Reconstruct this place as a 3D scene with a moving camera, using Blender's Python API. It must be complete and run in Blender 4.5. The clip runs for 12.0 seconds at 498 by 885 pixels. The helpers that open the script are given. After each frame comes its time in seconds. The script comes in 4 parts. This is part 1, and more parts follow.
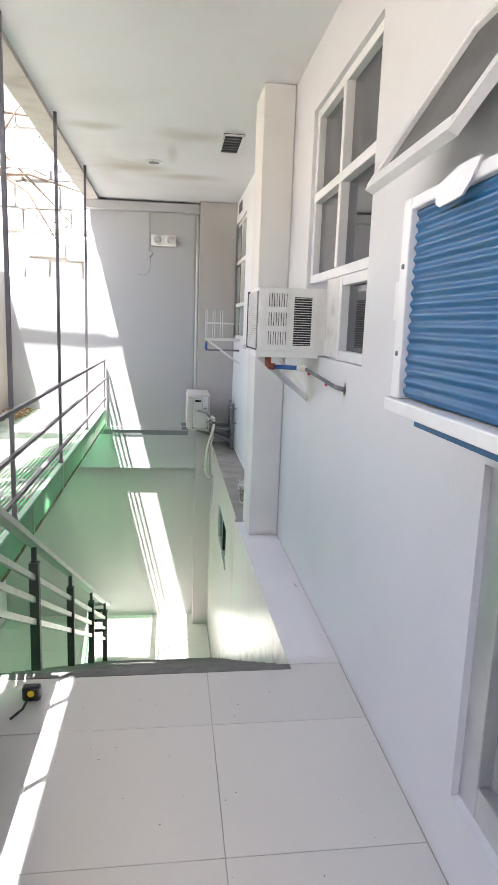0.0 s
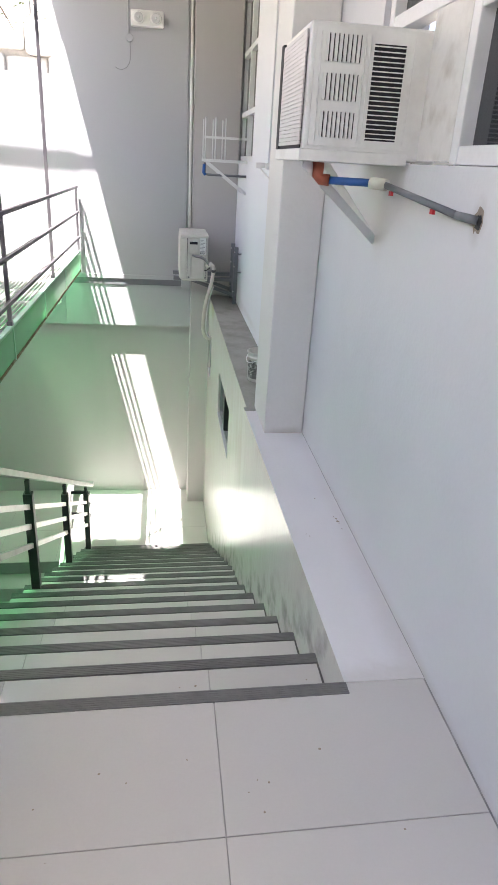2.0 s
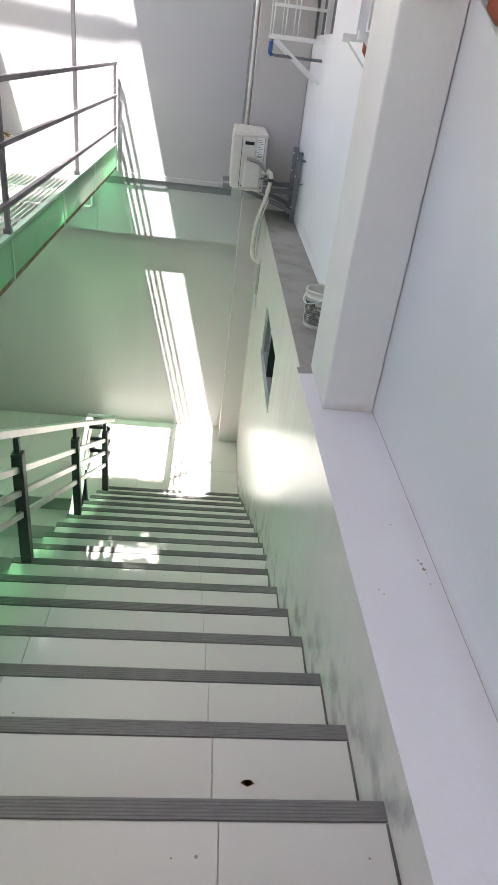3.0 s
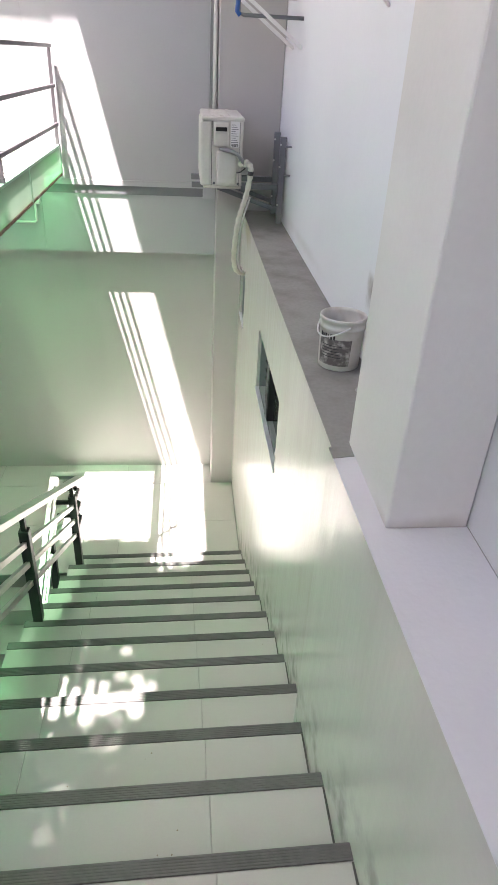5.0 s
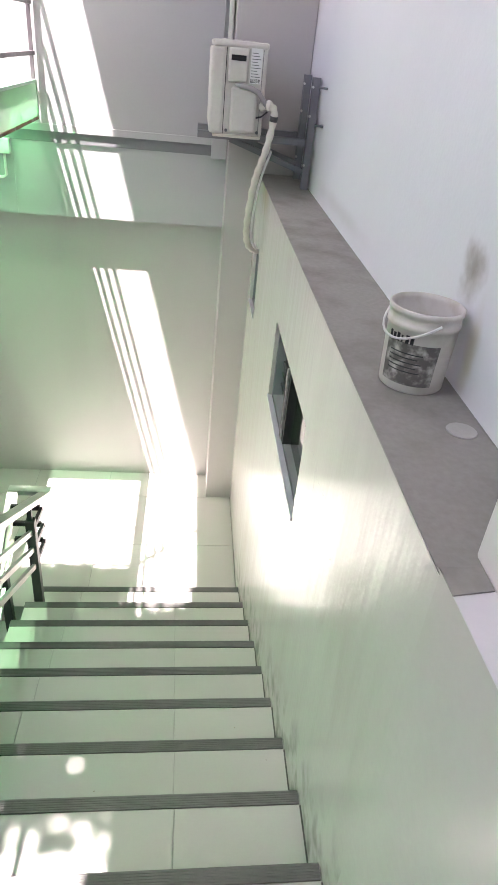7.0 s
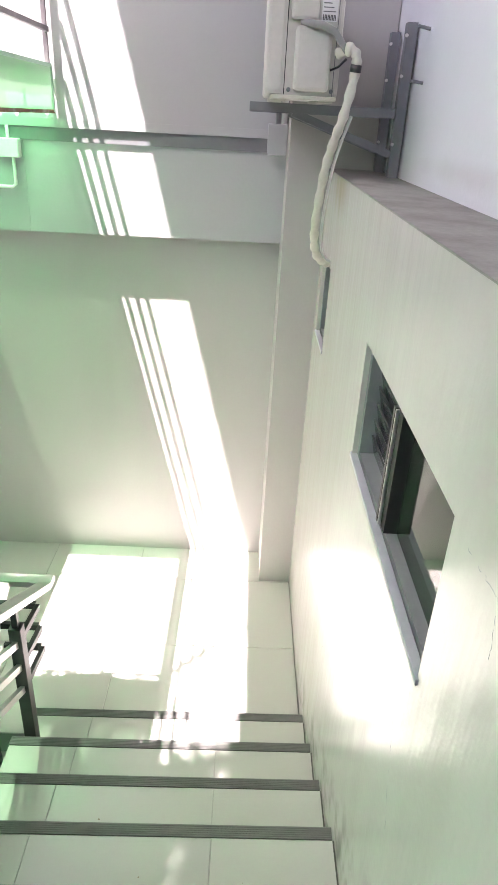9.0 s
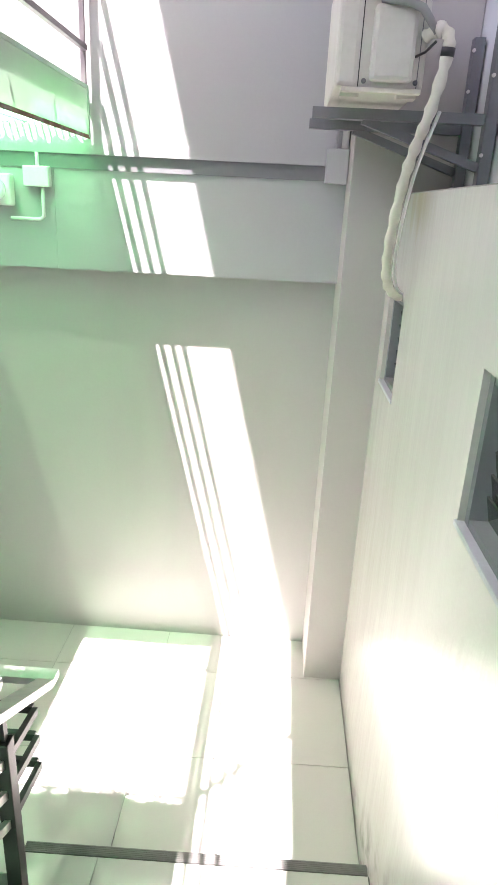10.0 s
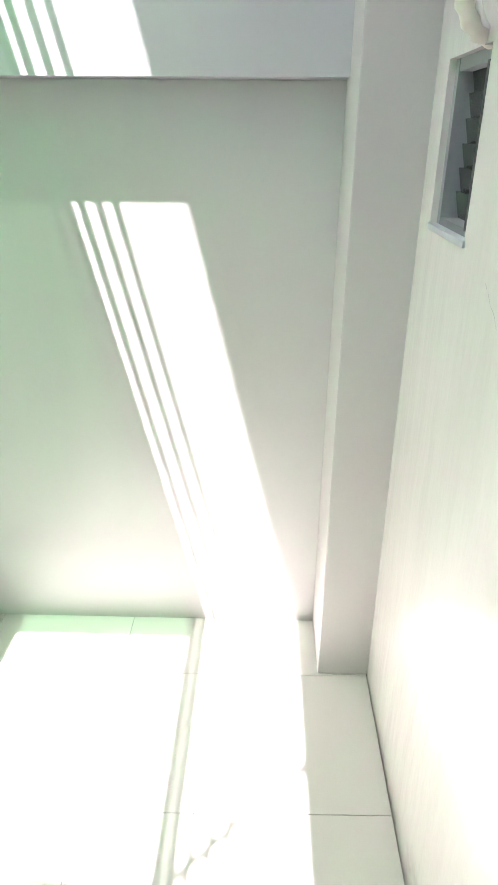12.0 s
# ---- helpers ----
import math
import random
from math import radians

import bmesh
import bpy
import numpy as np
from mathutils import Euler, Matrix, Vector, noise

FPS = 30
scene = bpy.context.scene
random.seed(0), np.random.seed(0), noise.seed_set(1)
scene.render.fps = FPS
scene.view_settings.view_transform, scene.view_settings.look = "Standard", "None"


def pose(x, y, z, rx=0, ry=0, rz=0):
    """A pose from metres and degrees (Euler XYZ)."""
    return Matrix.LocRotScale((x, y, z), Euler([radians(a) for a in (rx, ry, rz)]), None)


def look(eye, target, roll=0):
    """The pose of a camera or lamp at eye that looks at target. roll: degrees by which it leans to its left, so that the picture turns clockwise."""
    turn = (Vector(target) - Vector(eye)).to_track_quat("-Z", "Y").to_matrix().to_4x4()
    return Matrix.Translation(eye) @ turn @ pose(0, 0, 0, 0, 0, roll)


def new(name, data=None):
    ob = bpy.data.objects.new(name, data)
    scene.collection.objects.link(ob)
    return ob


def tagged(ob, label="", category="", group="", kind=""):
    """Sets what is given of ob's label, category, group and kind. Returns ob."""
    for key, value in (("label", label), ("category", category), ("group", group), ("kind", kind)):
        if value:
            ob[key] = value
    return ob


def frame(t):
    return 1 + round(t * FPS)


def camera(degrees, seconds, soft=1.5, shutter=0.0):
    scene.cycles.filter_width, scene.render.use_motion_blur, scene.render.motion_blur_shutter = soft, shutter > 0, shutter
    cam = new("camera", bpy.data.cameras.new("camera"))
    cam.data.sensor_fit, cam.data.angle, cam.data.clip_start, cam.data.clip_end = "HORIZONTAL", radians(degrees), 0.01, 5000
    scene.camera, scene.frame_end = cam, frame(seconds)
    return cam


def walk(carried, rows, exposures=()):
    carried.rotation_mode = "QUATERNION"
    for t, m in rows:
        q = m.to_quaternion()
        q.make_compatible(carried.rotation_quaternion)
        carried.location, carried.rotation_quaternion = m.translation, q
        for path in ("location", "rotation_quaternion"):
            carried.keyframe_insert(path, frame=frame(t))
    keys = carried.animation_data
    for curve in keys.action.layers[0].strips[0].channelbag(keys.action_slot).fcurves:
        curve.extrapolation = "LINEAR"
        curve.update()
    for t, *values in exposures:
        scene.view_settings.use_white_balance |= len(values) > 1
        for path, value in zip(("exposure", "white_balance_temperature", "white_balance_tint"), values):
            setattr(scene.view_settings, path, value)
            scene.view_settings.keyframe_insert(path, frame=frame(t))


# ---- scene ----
cam = camera(42.53, 12.0)
PATH = [
    (0, -0.532, -2.528, 1.448, 79.628, -2.008, -6.721),
    (0.5, -0.601, -2.325, 1.399, 75.329, -2.066, -7.993),
    (1, -0.520, -2.011, 1.316, 71.675, -0.600, -5.991),
    (1.5, -0.460, -1.664, 1.305, 69.905, -3.490, -5.717),
    (2, -0.497, -1.281, 1.282, 66.272, -3.159, -6.923),
    (2.5, -0.490, -0.884, 1.248, 63.033, -5.374, -4.187),
    (3, -0.463, -0.454, 1.151, 58.592, -6.236, -1.798),
    (3.5, -0.420, -0.117, 1.165, 59.035, -8.179, -2.716),
    (5.5, -0.453, 0.783, 0.818, 59.060, -1.715, -5.364),
    (6, -0.452, 1.001, 0.731, 59.960, -4.010, -3.437),
    (6.5, -0.436, 1.226, 0.693, 57.961, -5.316, -3.659),
    (8.5, -0.366, 2.102, 0.204, 61.420, -2.023, -3.690),
    (9, -0.380, 2.351, 0.123, 63.057, -2.786, 0.401),
    (9.5, -0.395, 2.584, -0.041, 64.366, -1.364, 0.017),
    (10, -0.470, 2.803, -0.157, 69.704, -2.767, 3.154),
    (10.5, -0.492, 2.996, -0.266, 65.502, -4.198, -1.534),
    (11, -0.535, 3.250, -0.381, 63.427, -1.842, 1.270),
    (11.5, -0.527, 3.515, -0.529, 59.294, -3.495, 2.621),
    (12, -0.450, 3.792, -0.649, 64.358, -0.387, 1.435),
]
walk(cam, [(t, pose(*row)) for t, *row in PATH], exposures=[(0.0, 2.95, 6250, 14), (3.5, 2.9, 6400, 18), (5.5, 3.02, 6550, 22), (9.0, 3.34, 6550, 26), (12.0, 3.49, 6230, 25)])

# ---- light ----
SUN_WAY = Vector((0.237, 0.228, -1.0)).normalized()
elev = math.asin(-SUN_WAY.z)
world = bpy.data.worlds.new("world")
scene.world = world
world.use_nodes = True
wn = world.node_tree.nodes
sky = wn.new("ShaderNodeTexSky")
sky.sky_type, sky.sun_disc = "NISHITA", False
sky.air_density, sky.dust_density, sky.ozone_density = 1.0, 4.0, 0.5
sky.sun_elevation, sky.sun_rotation = elev, math.atan2(-SUN_WAY.x, -SUN_WAY.y)
world.node_tree.links.new(sky.outputs[0], wn["Background"].inputs[0])
wn["Background"].inputs[1].default_value = 0.08
sun = new("sun", bpy.data.lights.new("sun", "SUN"))
sun.data.energy, sun.data.angle, sun.data.color = 5.0, radians(0.53), (1.0, 0.95, 0.88)
sun.matrix_world = look((-4, -4, 12), Vector((-4, -4, 12)) + SUN_WAY)

# ---- materials ----
XF_, RUN_, RISE_ = 0.255, 0.285, 0.1558
def mat(name, col, rough=0.6, metal=0.0, grain=0.06, grain_size=60.0, stain=0.1, stain_size=1.6, stain_col=None, bump=0.15,
        bump_size=120.0, vary=0.0, streak=False, spec=0.5, spots=(), ridge=0.0, step_marks=0.0):
    """A node material: base colour with fine grain, broad stains, relief and a little random tone per object."""
    m = bpy.data.materials.new(name)
    m.use_nodes = True
    nt = m.node_tree
    nd, ln = nt.nodes, nt.links
    b = nd["Principled BSDF"]
    b.inputs["Roughness"].default_value, b.inputs["Metallic"].default_value = rough, metal
    b.inputs["Specular IOR Level"].default_value = spec
    geo = nd.new("ShaderNodeNewGeometry")
    pos = geo.outputs["Position"]
    src = pos
    if streak:
        mp = nd.new("ShaderNodeMapping")
        mp.inputs["Scale"].default_value = (3.0, 3.0, 0.45)
        ln.new(pos, mp.inputs[0])
        src = mp.outputs[0]
    n1 = nd.new("ShaderNodeTexNoise")
    n1.inputs["Scale"].default_value, n1.inputs["Detail"].default_value = grain_size, 4
    ln.new(pos, n1.inputs["Vector"])
    n2 = nd.new("ShaderNodeTexNoise")
    n2.inputs["Scale"].default_value, n2.inputs["Detail"].default_value, n2.inputs["Roughness"].default_value = stain_size, 3.5, 0.5
    ln.new(src, n2.inputs["Vector"])
    ramp = nd.new("ShaderNodeMapRange")
    ramp.interpolation_type = "SMOOTHSTEP"
    ramp.inputs[1].default_value, ramp.inputs[2].default_value = 0.42, 0.8
    ln.new(n2.outputs[0], ramp.inputs[0])
    amount = nd.new("ShaderNodeMath")
    amount.operation = "MULTIPLY"
    amount.inputs[1].default_value = stain
    ln.new(ramp.outputs[0], amount.inputs[0])
    mix = nd.new("ShaderNodeMix")
    mix.data_type = "RGBA"
    mix.inputs[6].default_value = (*col, 1)
    mix.inputs[7].default_value = (*(stain_col or tuple(c * 0.35 for c in col)), 1)
    ln.new(amount.outputs[0], mix.inputs[0])
    g1 = nd.new("ShaderNodeMapRange")
    g1.inputs[3].default_value, g1.inputs[4].default_value = 1 - grain, 1 + grain
    ln.new(n1.outputs[0], g1.inputs[0])
    colour = mix.outputs[2]
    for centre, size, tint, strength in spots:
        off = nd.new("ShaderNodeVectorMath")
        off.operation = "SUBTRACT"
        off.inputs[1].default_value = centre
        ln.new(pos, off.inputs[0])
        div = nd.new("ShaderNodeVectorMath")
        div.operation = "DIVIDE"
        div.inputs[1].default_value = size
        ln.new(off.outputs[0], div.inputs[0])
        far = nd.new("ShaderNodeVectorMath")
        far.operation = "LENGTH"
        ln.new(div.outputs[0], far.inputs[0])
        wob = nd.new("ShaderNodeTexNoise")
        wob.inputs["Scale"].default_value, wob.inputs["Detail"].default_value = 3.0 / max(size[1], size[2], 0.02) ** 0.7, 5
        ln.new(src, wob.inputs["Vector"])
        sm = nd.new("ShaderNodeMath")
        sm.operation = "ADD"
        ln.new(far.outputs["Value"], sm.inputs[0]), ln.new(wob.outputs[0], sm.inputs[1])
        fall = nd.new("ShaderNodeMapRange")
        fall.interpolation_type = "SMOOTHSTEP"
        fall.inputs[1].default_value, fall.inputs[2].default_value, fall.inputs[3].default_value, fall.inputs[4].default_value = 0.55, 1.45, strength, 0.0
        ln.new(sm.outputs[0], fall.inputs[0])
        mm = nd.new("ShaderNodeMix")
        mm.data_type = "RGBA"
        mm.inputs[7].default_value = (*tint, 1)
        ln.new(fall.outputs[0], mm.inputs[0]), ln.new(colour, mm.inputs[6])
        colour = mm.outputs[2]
    if step_marks:
        # patchy grey marks, strongest just above the slope of the steps, fading upwards
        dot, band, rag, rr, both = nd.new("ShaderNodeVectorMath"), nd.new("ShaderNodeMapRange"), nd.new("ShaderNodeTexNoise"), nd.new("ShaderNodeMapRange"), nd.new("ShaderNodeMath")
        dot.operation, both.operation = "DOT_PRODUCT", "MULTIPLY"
        dot.inputs[1].default_value = (0.0, step_marks, 1.0)
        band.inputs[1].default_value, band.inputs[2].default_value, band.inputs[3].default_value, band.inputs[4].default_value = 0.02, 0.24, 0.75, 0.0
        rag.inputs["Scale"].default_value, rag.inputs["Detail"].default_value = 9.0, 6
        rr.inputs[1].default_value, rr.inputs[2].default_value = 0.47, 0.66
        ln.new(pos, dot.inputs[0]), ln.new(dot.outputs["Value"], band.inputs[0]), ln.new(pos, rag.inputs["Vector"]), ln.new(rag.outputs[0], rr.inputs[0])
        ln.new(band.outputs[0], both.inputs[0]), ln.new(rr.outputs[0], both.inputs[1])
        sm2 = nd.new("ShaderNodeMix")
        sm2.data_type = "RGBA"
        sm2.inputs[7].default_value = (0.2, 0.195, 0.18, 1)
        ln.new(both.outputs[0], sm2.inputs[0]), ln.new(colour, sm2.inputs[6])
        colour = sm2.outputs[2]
    val = nd.new("ShaderNodeHueSaturation")
    ln.new(colour, val.inputs["Color"])
    if vary:
        oi = nd.new("ShaderNodeObjectInfo")
        v = nd.new("ShaderNodeMapRange")
        v.inputs[3].default_value, v.inputs[4].default_value = 1 - vary, 1 + vary
        ln.new(oi.outputs["Random"], v.inputs[0])
        mu = nd.new("ShaderNodeMath")
        mu.operation = "MULTIPLY"
        ln.new(v.outputs[0], mu.inputs[0]), ln.new(g1.outputs[0], mu.inputs[1])
        ln.new(mu.outputs[0], val.inputs["Value"])
    else:
        ln.new(g1.outputs[0], val.inputs["Value"])
    ln.new(val.outputs[0], b.inputs["Base Color"])
    r1 = nd.new("ShaderNodeMapRange")
    r1.inputs[1].default_value, r1.inputs[2].default_value = 0.0, 1.0
    r1.inputs[3].default_value, r1.inputs[4].default_value = max(rough - 0.03, 0.03), min(rough + 0.03, 1)
    ln.new(n2.outputs[0], r1.inputs[0]), ln.new(r1.outputs[0], b.inputs["Roughness"])
    if bump:
        n3 = nd.new("ShaderNodeTexNoise")
        n3.inputs["Scale"].default_value, n3.inputs["Detail"].default_value = bump_size, 3
        ln.new(pos, n3.inputs["Vector"])
        add = nd.new("ShaderNodeMath")
        add.operation = "ADD"
        n4 = nd.new("ShaderNodeTexNoise")
        n4.inputs["Scale"].default_value = 5.0
        ln.new(pos, n4.inputs["Vector"])
        sc = nd.new("ShaderNodeMath")
        sc.operation = "MULTIPLY"
        sc.inputs[1].default_value = 4.0
        ln.new(n4.outputs[0], sc.inputs[0]), ln.new(sc.outputs[0], add.inputs[0]), ln.new(n3.outputs[0], add.inputs[1])
        height = add.outputs[0]
        if ridge:
            # trowel marks that run down the wall
            rm, rn, rs, ra = nd.new("ShaderNodeMapping"), nd.new("ShaderNodeTexNoise"), nd.new("ShaderNodeMath"), nd.new("ShaderNodeMath")
            rm.inputs["Scale"].default_value = (6.0, 6.0, 1.1)
            rm.inputs["Rotation"].default_value = (0.22, 0.0, 0.0)
            rn.inputs["Scale"].default_value, rn.inputs["Detail"].default_value = 1.6, 3
            rs.operation, ra.operation = "MULTIPLY", "ADD"
            rs.inputs[1].default_value = ridge * 40.0
            ln.new(pos, rm.inputs[0]), ln.new(rm.outputs[0], rn.inputs["Vector"]), ln.new(rn.outputs[0], rs.inputs[0])
            ln.new(rs.outputs[0], ra.inputs[0]), ln.new(height, ra.inputs[1])
            height = ra.outputs[0]
        bp = nd.new("ShaderNodeBump")
        bp.inputs["Strength"].default_value, bp.inputs["Distance"].default_value = bump, 0.004
        ln.new(height, bp.inputs["Height"]), ln.new(bp.outputs[0], b.inputs["Normal"])
    return m


def glass_mat(name, col, rough=0.02):
    m = bpy.data.materials.new(name)
    m.use_nodes = True
    b = m.node_tree.nodes["Principled BSDF"]
    b.inputs["Base Color"].default_value = (*col, 1)
    b.inputs["Roughness"].default_value = rough
    b.inputs["Transmission Weight"].default_value = 1.0
    b.inputs["IOR"].default_value = 1.5
    return m


def sheet_mat(name, col, through_col, clear_col, clear_part):
    """Translucent plastic roofing: part scatters back, part glows through, part goes straight on."""
    m = bpy.data.materials.new(name)
    m.use_nodes = True
    nd, ln = m.node_tree.nodes, m.node_tree.links
    nd.remove(nd["Principled BSDF"])
    d, tr, gl = nd.new("ShaderNodeBsdfDiffuse"), nd.new("ShaderNodeBsdfTranslucent"), nd.new("ShaderNodeBsdfGlossy")
    n = nd.new("ShaderNodeTexNoise")
    n.inputs["Scale"].default_value, n.inputs["Detail"].default_value = 3.0, 5
    geo = nd.new("ShaderNodeNewGeometry")
    ln.new(geo.outputs["Position"], n.inputs["Vector"])
    mx = nd.new("ShaderNodeMix")
    mx.data_type = "RGBA"
    mx.inputs[6].default_value = (*through_col, 1)
    mx.inputs[7].default_value = (*(c * 0.75 for c in through_col), 1)
    ln.new(n.outputs[0], mx.inputs[0]), ln.new(mx.outputs[2], tr.inputs[0])
    d.inputs[0].default_value = (*col, 1)
    gl.inputs["Roughness"].default_value = 0.25
    a, c = nd.new("ShaderNodeMixShader"), nd.new("ShaderNodeMixShader")
    a.inputs[0].default_value, c.inputs[0].default_value = 0.93, 0.05
    ln.new(d.outputs[0], a.inputs[1]), ln.new(tr.outputs[0], a.inputs[2])
    clear, e = nd.new("ShaderNodeBsdfTransparent"), nd.new("ShaderNodeMixShader")
    clear.inputs[0].default_value = (*clear_col, 1)
    e.inputs[0].default_value = clear_part
    ln.new(a.outputs[0], e.inputs[1]), ln.new(clear.outputs[0], e.inputs[2])
    ln.new(e.outputs[0], c.inputs[1]), ln.new(gl.outputs[0], c.inputs[2])
    ln.new(c.outputs[0], nd["Material Output"].inputs[0])
    return m


# spots: pipe hole, patch under the unit, darker strips along the foot
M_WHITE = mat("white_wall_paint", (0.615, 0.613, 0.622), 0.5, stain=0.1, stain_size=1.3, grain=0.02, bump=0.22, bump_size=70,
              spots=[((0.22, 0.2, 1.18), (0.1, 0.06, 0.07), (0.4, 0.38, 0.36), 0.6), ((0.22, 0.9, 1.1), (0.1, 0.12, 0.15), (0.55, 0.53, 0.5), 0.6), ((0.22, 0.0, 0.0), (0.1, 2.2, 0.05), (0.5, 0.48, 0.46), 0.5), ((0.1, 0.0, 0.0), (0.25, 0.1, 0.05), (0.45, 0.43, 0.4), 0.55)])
# spots: a smudge at mid height, a darker foot along the ledge
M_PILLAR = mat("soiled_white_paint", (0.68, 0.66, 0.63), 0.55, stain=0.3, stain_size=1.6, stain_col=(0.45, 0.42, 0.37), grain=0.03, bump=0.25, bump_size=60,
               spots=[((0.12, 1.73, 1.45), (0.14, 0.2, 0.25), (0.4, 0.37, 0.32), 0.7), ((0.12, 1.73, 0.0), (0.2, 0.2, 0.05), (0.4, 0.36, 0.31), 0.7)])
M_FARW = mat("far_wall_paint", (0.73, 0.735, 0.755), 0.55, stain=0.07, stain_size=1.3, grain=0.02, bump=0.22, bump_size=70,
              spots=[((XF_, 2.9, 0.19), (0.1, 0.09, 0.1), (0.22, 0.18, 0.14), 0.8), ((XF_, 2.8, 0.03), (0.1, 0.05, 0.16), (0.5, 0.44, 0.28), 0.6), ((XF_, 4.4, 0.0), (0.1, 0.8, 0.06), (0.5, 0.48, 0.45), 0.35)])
M_SIDE = mat("streaked_white_paint", (0.57, 0.545, 0.515), 0.24, ridge=0.22, step_marks=RISE_ / RUN_,
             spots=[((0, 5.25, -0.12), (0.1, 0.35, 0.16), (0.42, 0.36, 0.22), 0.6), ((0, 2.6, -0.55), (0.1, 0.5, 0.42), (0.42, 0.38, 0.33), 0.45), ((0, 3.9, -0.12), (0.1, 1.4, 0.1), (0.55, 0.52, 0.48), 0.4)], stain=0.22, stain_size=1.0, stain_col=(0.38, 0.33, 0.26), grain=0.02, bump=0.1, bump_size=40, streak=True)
M_CEIL = mat("ceiling_paint", (0.71, 0.7, 0.715), 0.7, stain=0.3, stain_size=1.3, stain_col=(0.52, 0.48, 0.44), grain=0.02, bump=0.12,
             spots=[((-0.95, 4.2, 2.93), (0.55, 0.35, 1), (0.4, 0.34, 0.28), 0.75), ((-0.35, 3.0, 2.93), (0.45, 0.3, 1), (0.46, 0.41, 0.36), 0.6), ((-1.15, 2.9, 2.93), (0.35, 0.16, 1), (0.42, 0.38, 0.33), 0.7), ((-0.55, 3.6, 2.93), (0.07, 0.6, 1), (0.5, 0.46, 0.42), 0.6), ((-0.45, 4.5, 2.93), (0.75, 0.22, 1), (0.46, 0.41, 0.35), 0.7), ((-1.2, 4.3, 2.93), (0.2, 1.0, 1), (0.5, 0.46, 0.4), 0.5)])
M_BEAM = mat("weathered_concrete", (0.52, 0.49, 0.45), 0.85, stain=0.55, stain_size=4.0, stain_col=(0.24, 0.2, 0.17), grain=0.1, bump=0.5, bump_size=40)
M_PILA = mat("warm_grey_paint", (0.45, 0.43, 0.415), 0.45, stain=0.08, stain_size=1.1, grain=0.02, bump=0.15, bump_size=60)
M_GREY = mat("grey_wall_paint", (0.415, 0.415, 0.428), 0.5, stain=0.06, stain_size=1.1, grain=0.02, bump=0.15, bump_size=60)
M_LOWER = mat("pale_grey_wall_paint", (0.44, 0.43, 0.415), 0.42, stain=0.08, stain_size=1.2, grain=0.02, bump=0.12, bump_size=60, streak=True)
M_TILE = mat("porcelain_tile", (0.5, 0.488, 0.466), 0.24, stain=0.0, stain_size=2.0, grain=0.025, grain_size=140, bump=0.03, vary=0.03)
M_GROUT = mat("grout", (0.3, 0.295, 0.285), 0.9, bump=0.3)
M_DARKGROUT = mat("dark_joint_filler", (0.07, 0.068, 0.062), 0.85, stain=0.4, stain_size=20, stain_col=(0.2, 0.19, 0.17), bump=0.3)
M_STRIP = mat("grooved_nosing_strip", (0.145, 0.142, 0.138), 0.6, stain=0.25, stain_size=9, grain=0.12, grain_size=40, bump=0.2, vary=0.08)
M_LEDGE = mat("bare_cement", (0.265, 0.26, 0.235), 0.75, stain=0.7, stain_size=5.0, stain_col=(0.13, 0.125, 0.11), grain=0.16, bump=0.4, bump_size=50)
M_CONC = mat("concrete", (0.42, 0.41, 0.39), 0.85, stain=0.3, stain_size=2.5, grain=0.08, bump=0.4)
M_STONE = mat("rubble_stone", (0.78, 0.76, 0.72), 0.9, stain=0.3, stain_size=5, stain_col=(0.3, 0.27, 0.23), grain=0.15, grain_size=25, bump=0.9, bump_size=18)
M_BLACK = mat("black_steel_paint", (0.02, 0.02, 0.022), 0.4, stain=0.15, stain_size=12, stain_col=(0.09, 0.08, 0.07), bump=0.1)
M_RAIL = mat("brushed_steel", (0.6, 0.59, 0.57), 0.33, metal=0.9, stain=0.25, stain_size=10, bump=0.1)
M_PURPLE = mat("dark_post_paint", (0.075, 0.066, 0.075), 0.4, stain=0.35, stain_size=6, stain_col=(0.3, 0.28, 0.28), bump=0.15)
M_GALV = mat("galvanised_steel", (0.72, 0.72, 0.7), 0.5, metal=0.15, stain=0.15, stain_size=8, stain_col=(0.35, 0.27, 0.2), bump=0.15)
M_CHAN = mat("green_grey_steel_paint", (0.3, 0.52, 0.38), 0.45, metal=0.1, stain=0.4, stain_size=6, stain_col=(0.3, 0.2, 0.12), bump=0.2)
M_SHEET = sheet_mat("green_roof_sheet", (0.03, 0.2, 0.12), (0.22, 0.95, 0.4), (0.5, 0.95, 0.58), 0.1)
M_FASCIA = sheet_mat("pale_fibreglass_sheet", (0.36, 0.44, 0.38), (0.4, 0.55, 0.44), (0.85, 0.97, 0.88), 0.08)
M_BKT = mat("grey_steel_paint", (0.17, 0.175, 0.19), 0.5, stain=0.2, stain_size=9, stain_col=(0.3, 0.26, 0.2), bump=0.15)
M_AC = mat("cream_enamel", (0.74, 0.73, 0.69), 0.4, stain=0.3, stain_size=7, stain_col=(0.4, 0.36, 0.3), bump=0.05)
M_COND = mat("aged_plastic", (0.56, 0.545, 0.5), 0.5, stain=0.22, stain_size=8, stain_col=(0.35, 0.31, 0.24), bump=0.05)
M_FIN = mat("aluminium_fins", (0.55, 0.55, 0.55), 0.35, metal=0.9, bump=0.1)
# near-black, also painted where openings and recesses would lie in shade
M_DARK = mat("near_black_fill", (0.015, 0.015, 0.016), 0.7, bump=0)
M_FRAME = mat("white_window_frame", (0.72, 0.72, 0.71), 0.4, stain=0.15, stain_size=7, stain_col=(0.45, 0.42, 0.37), bump=0.05)
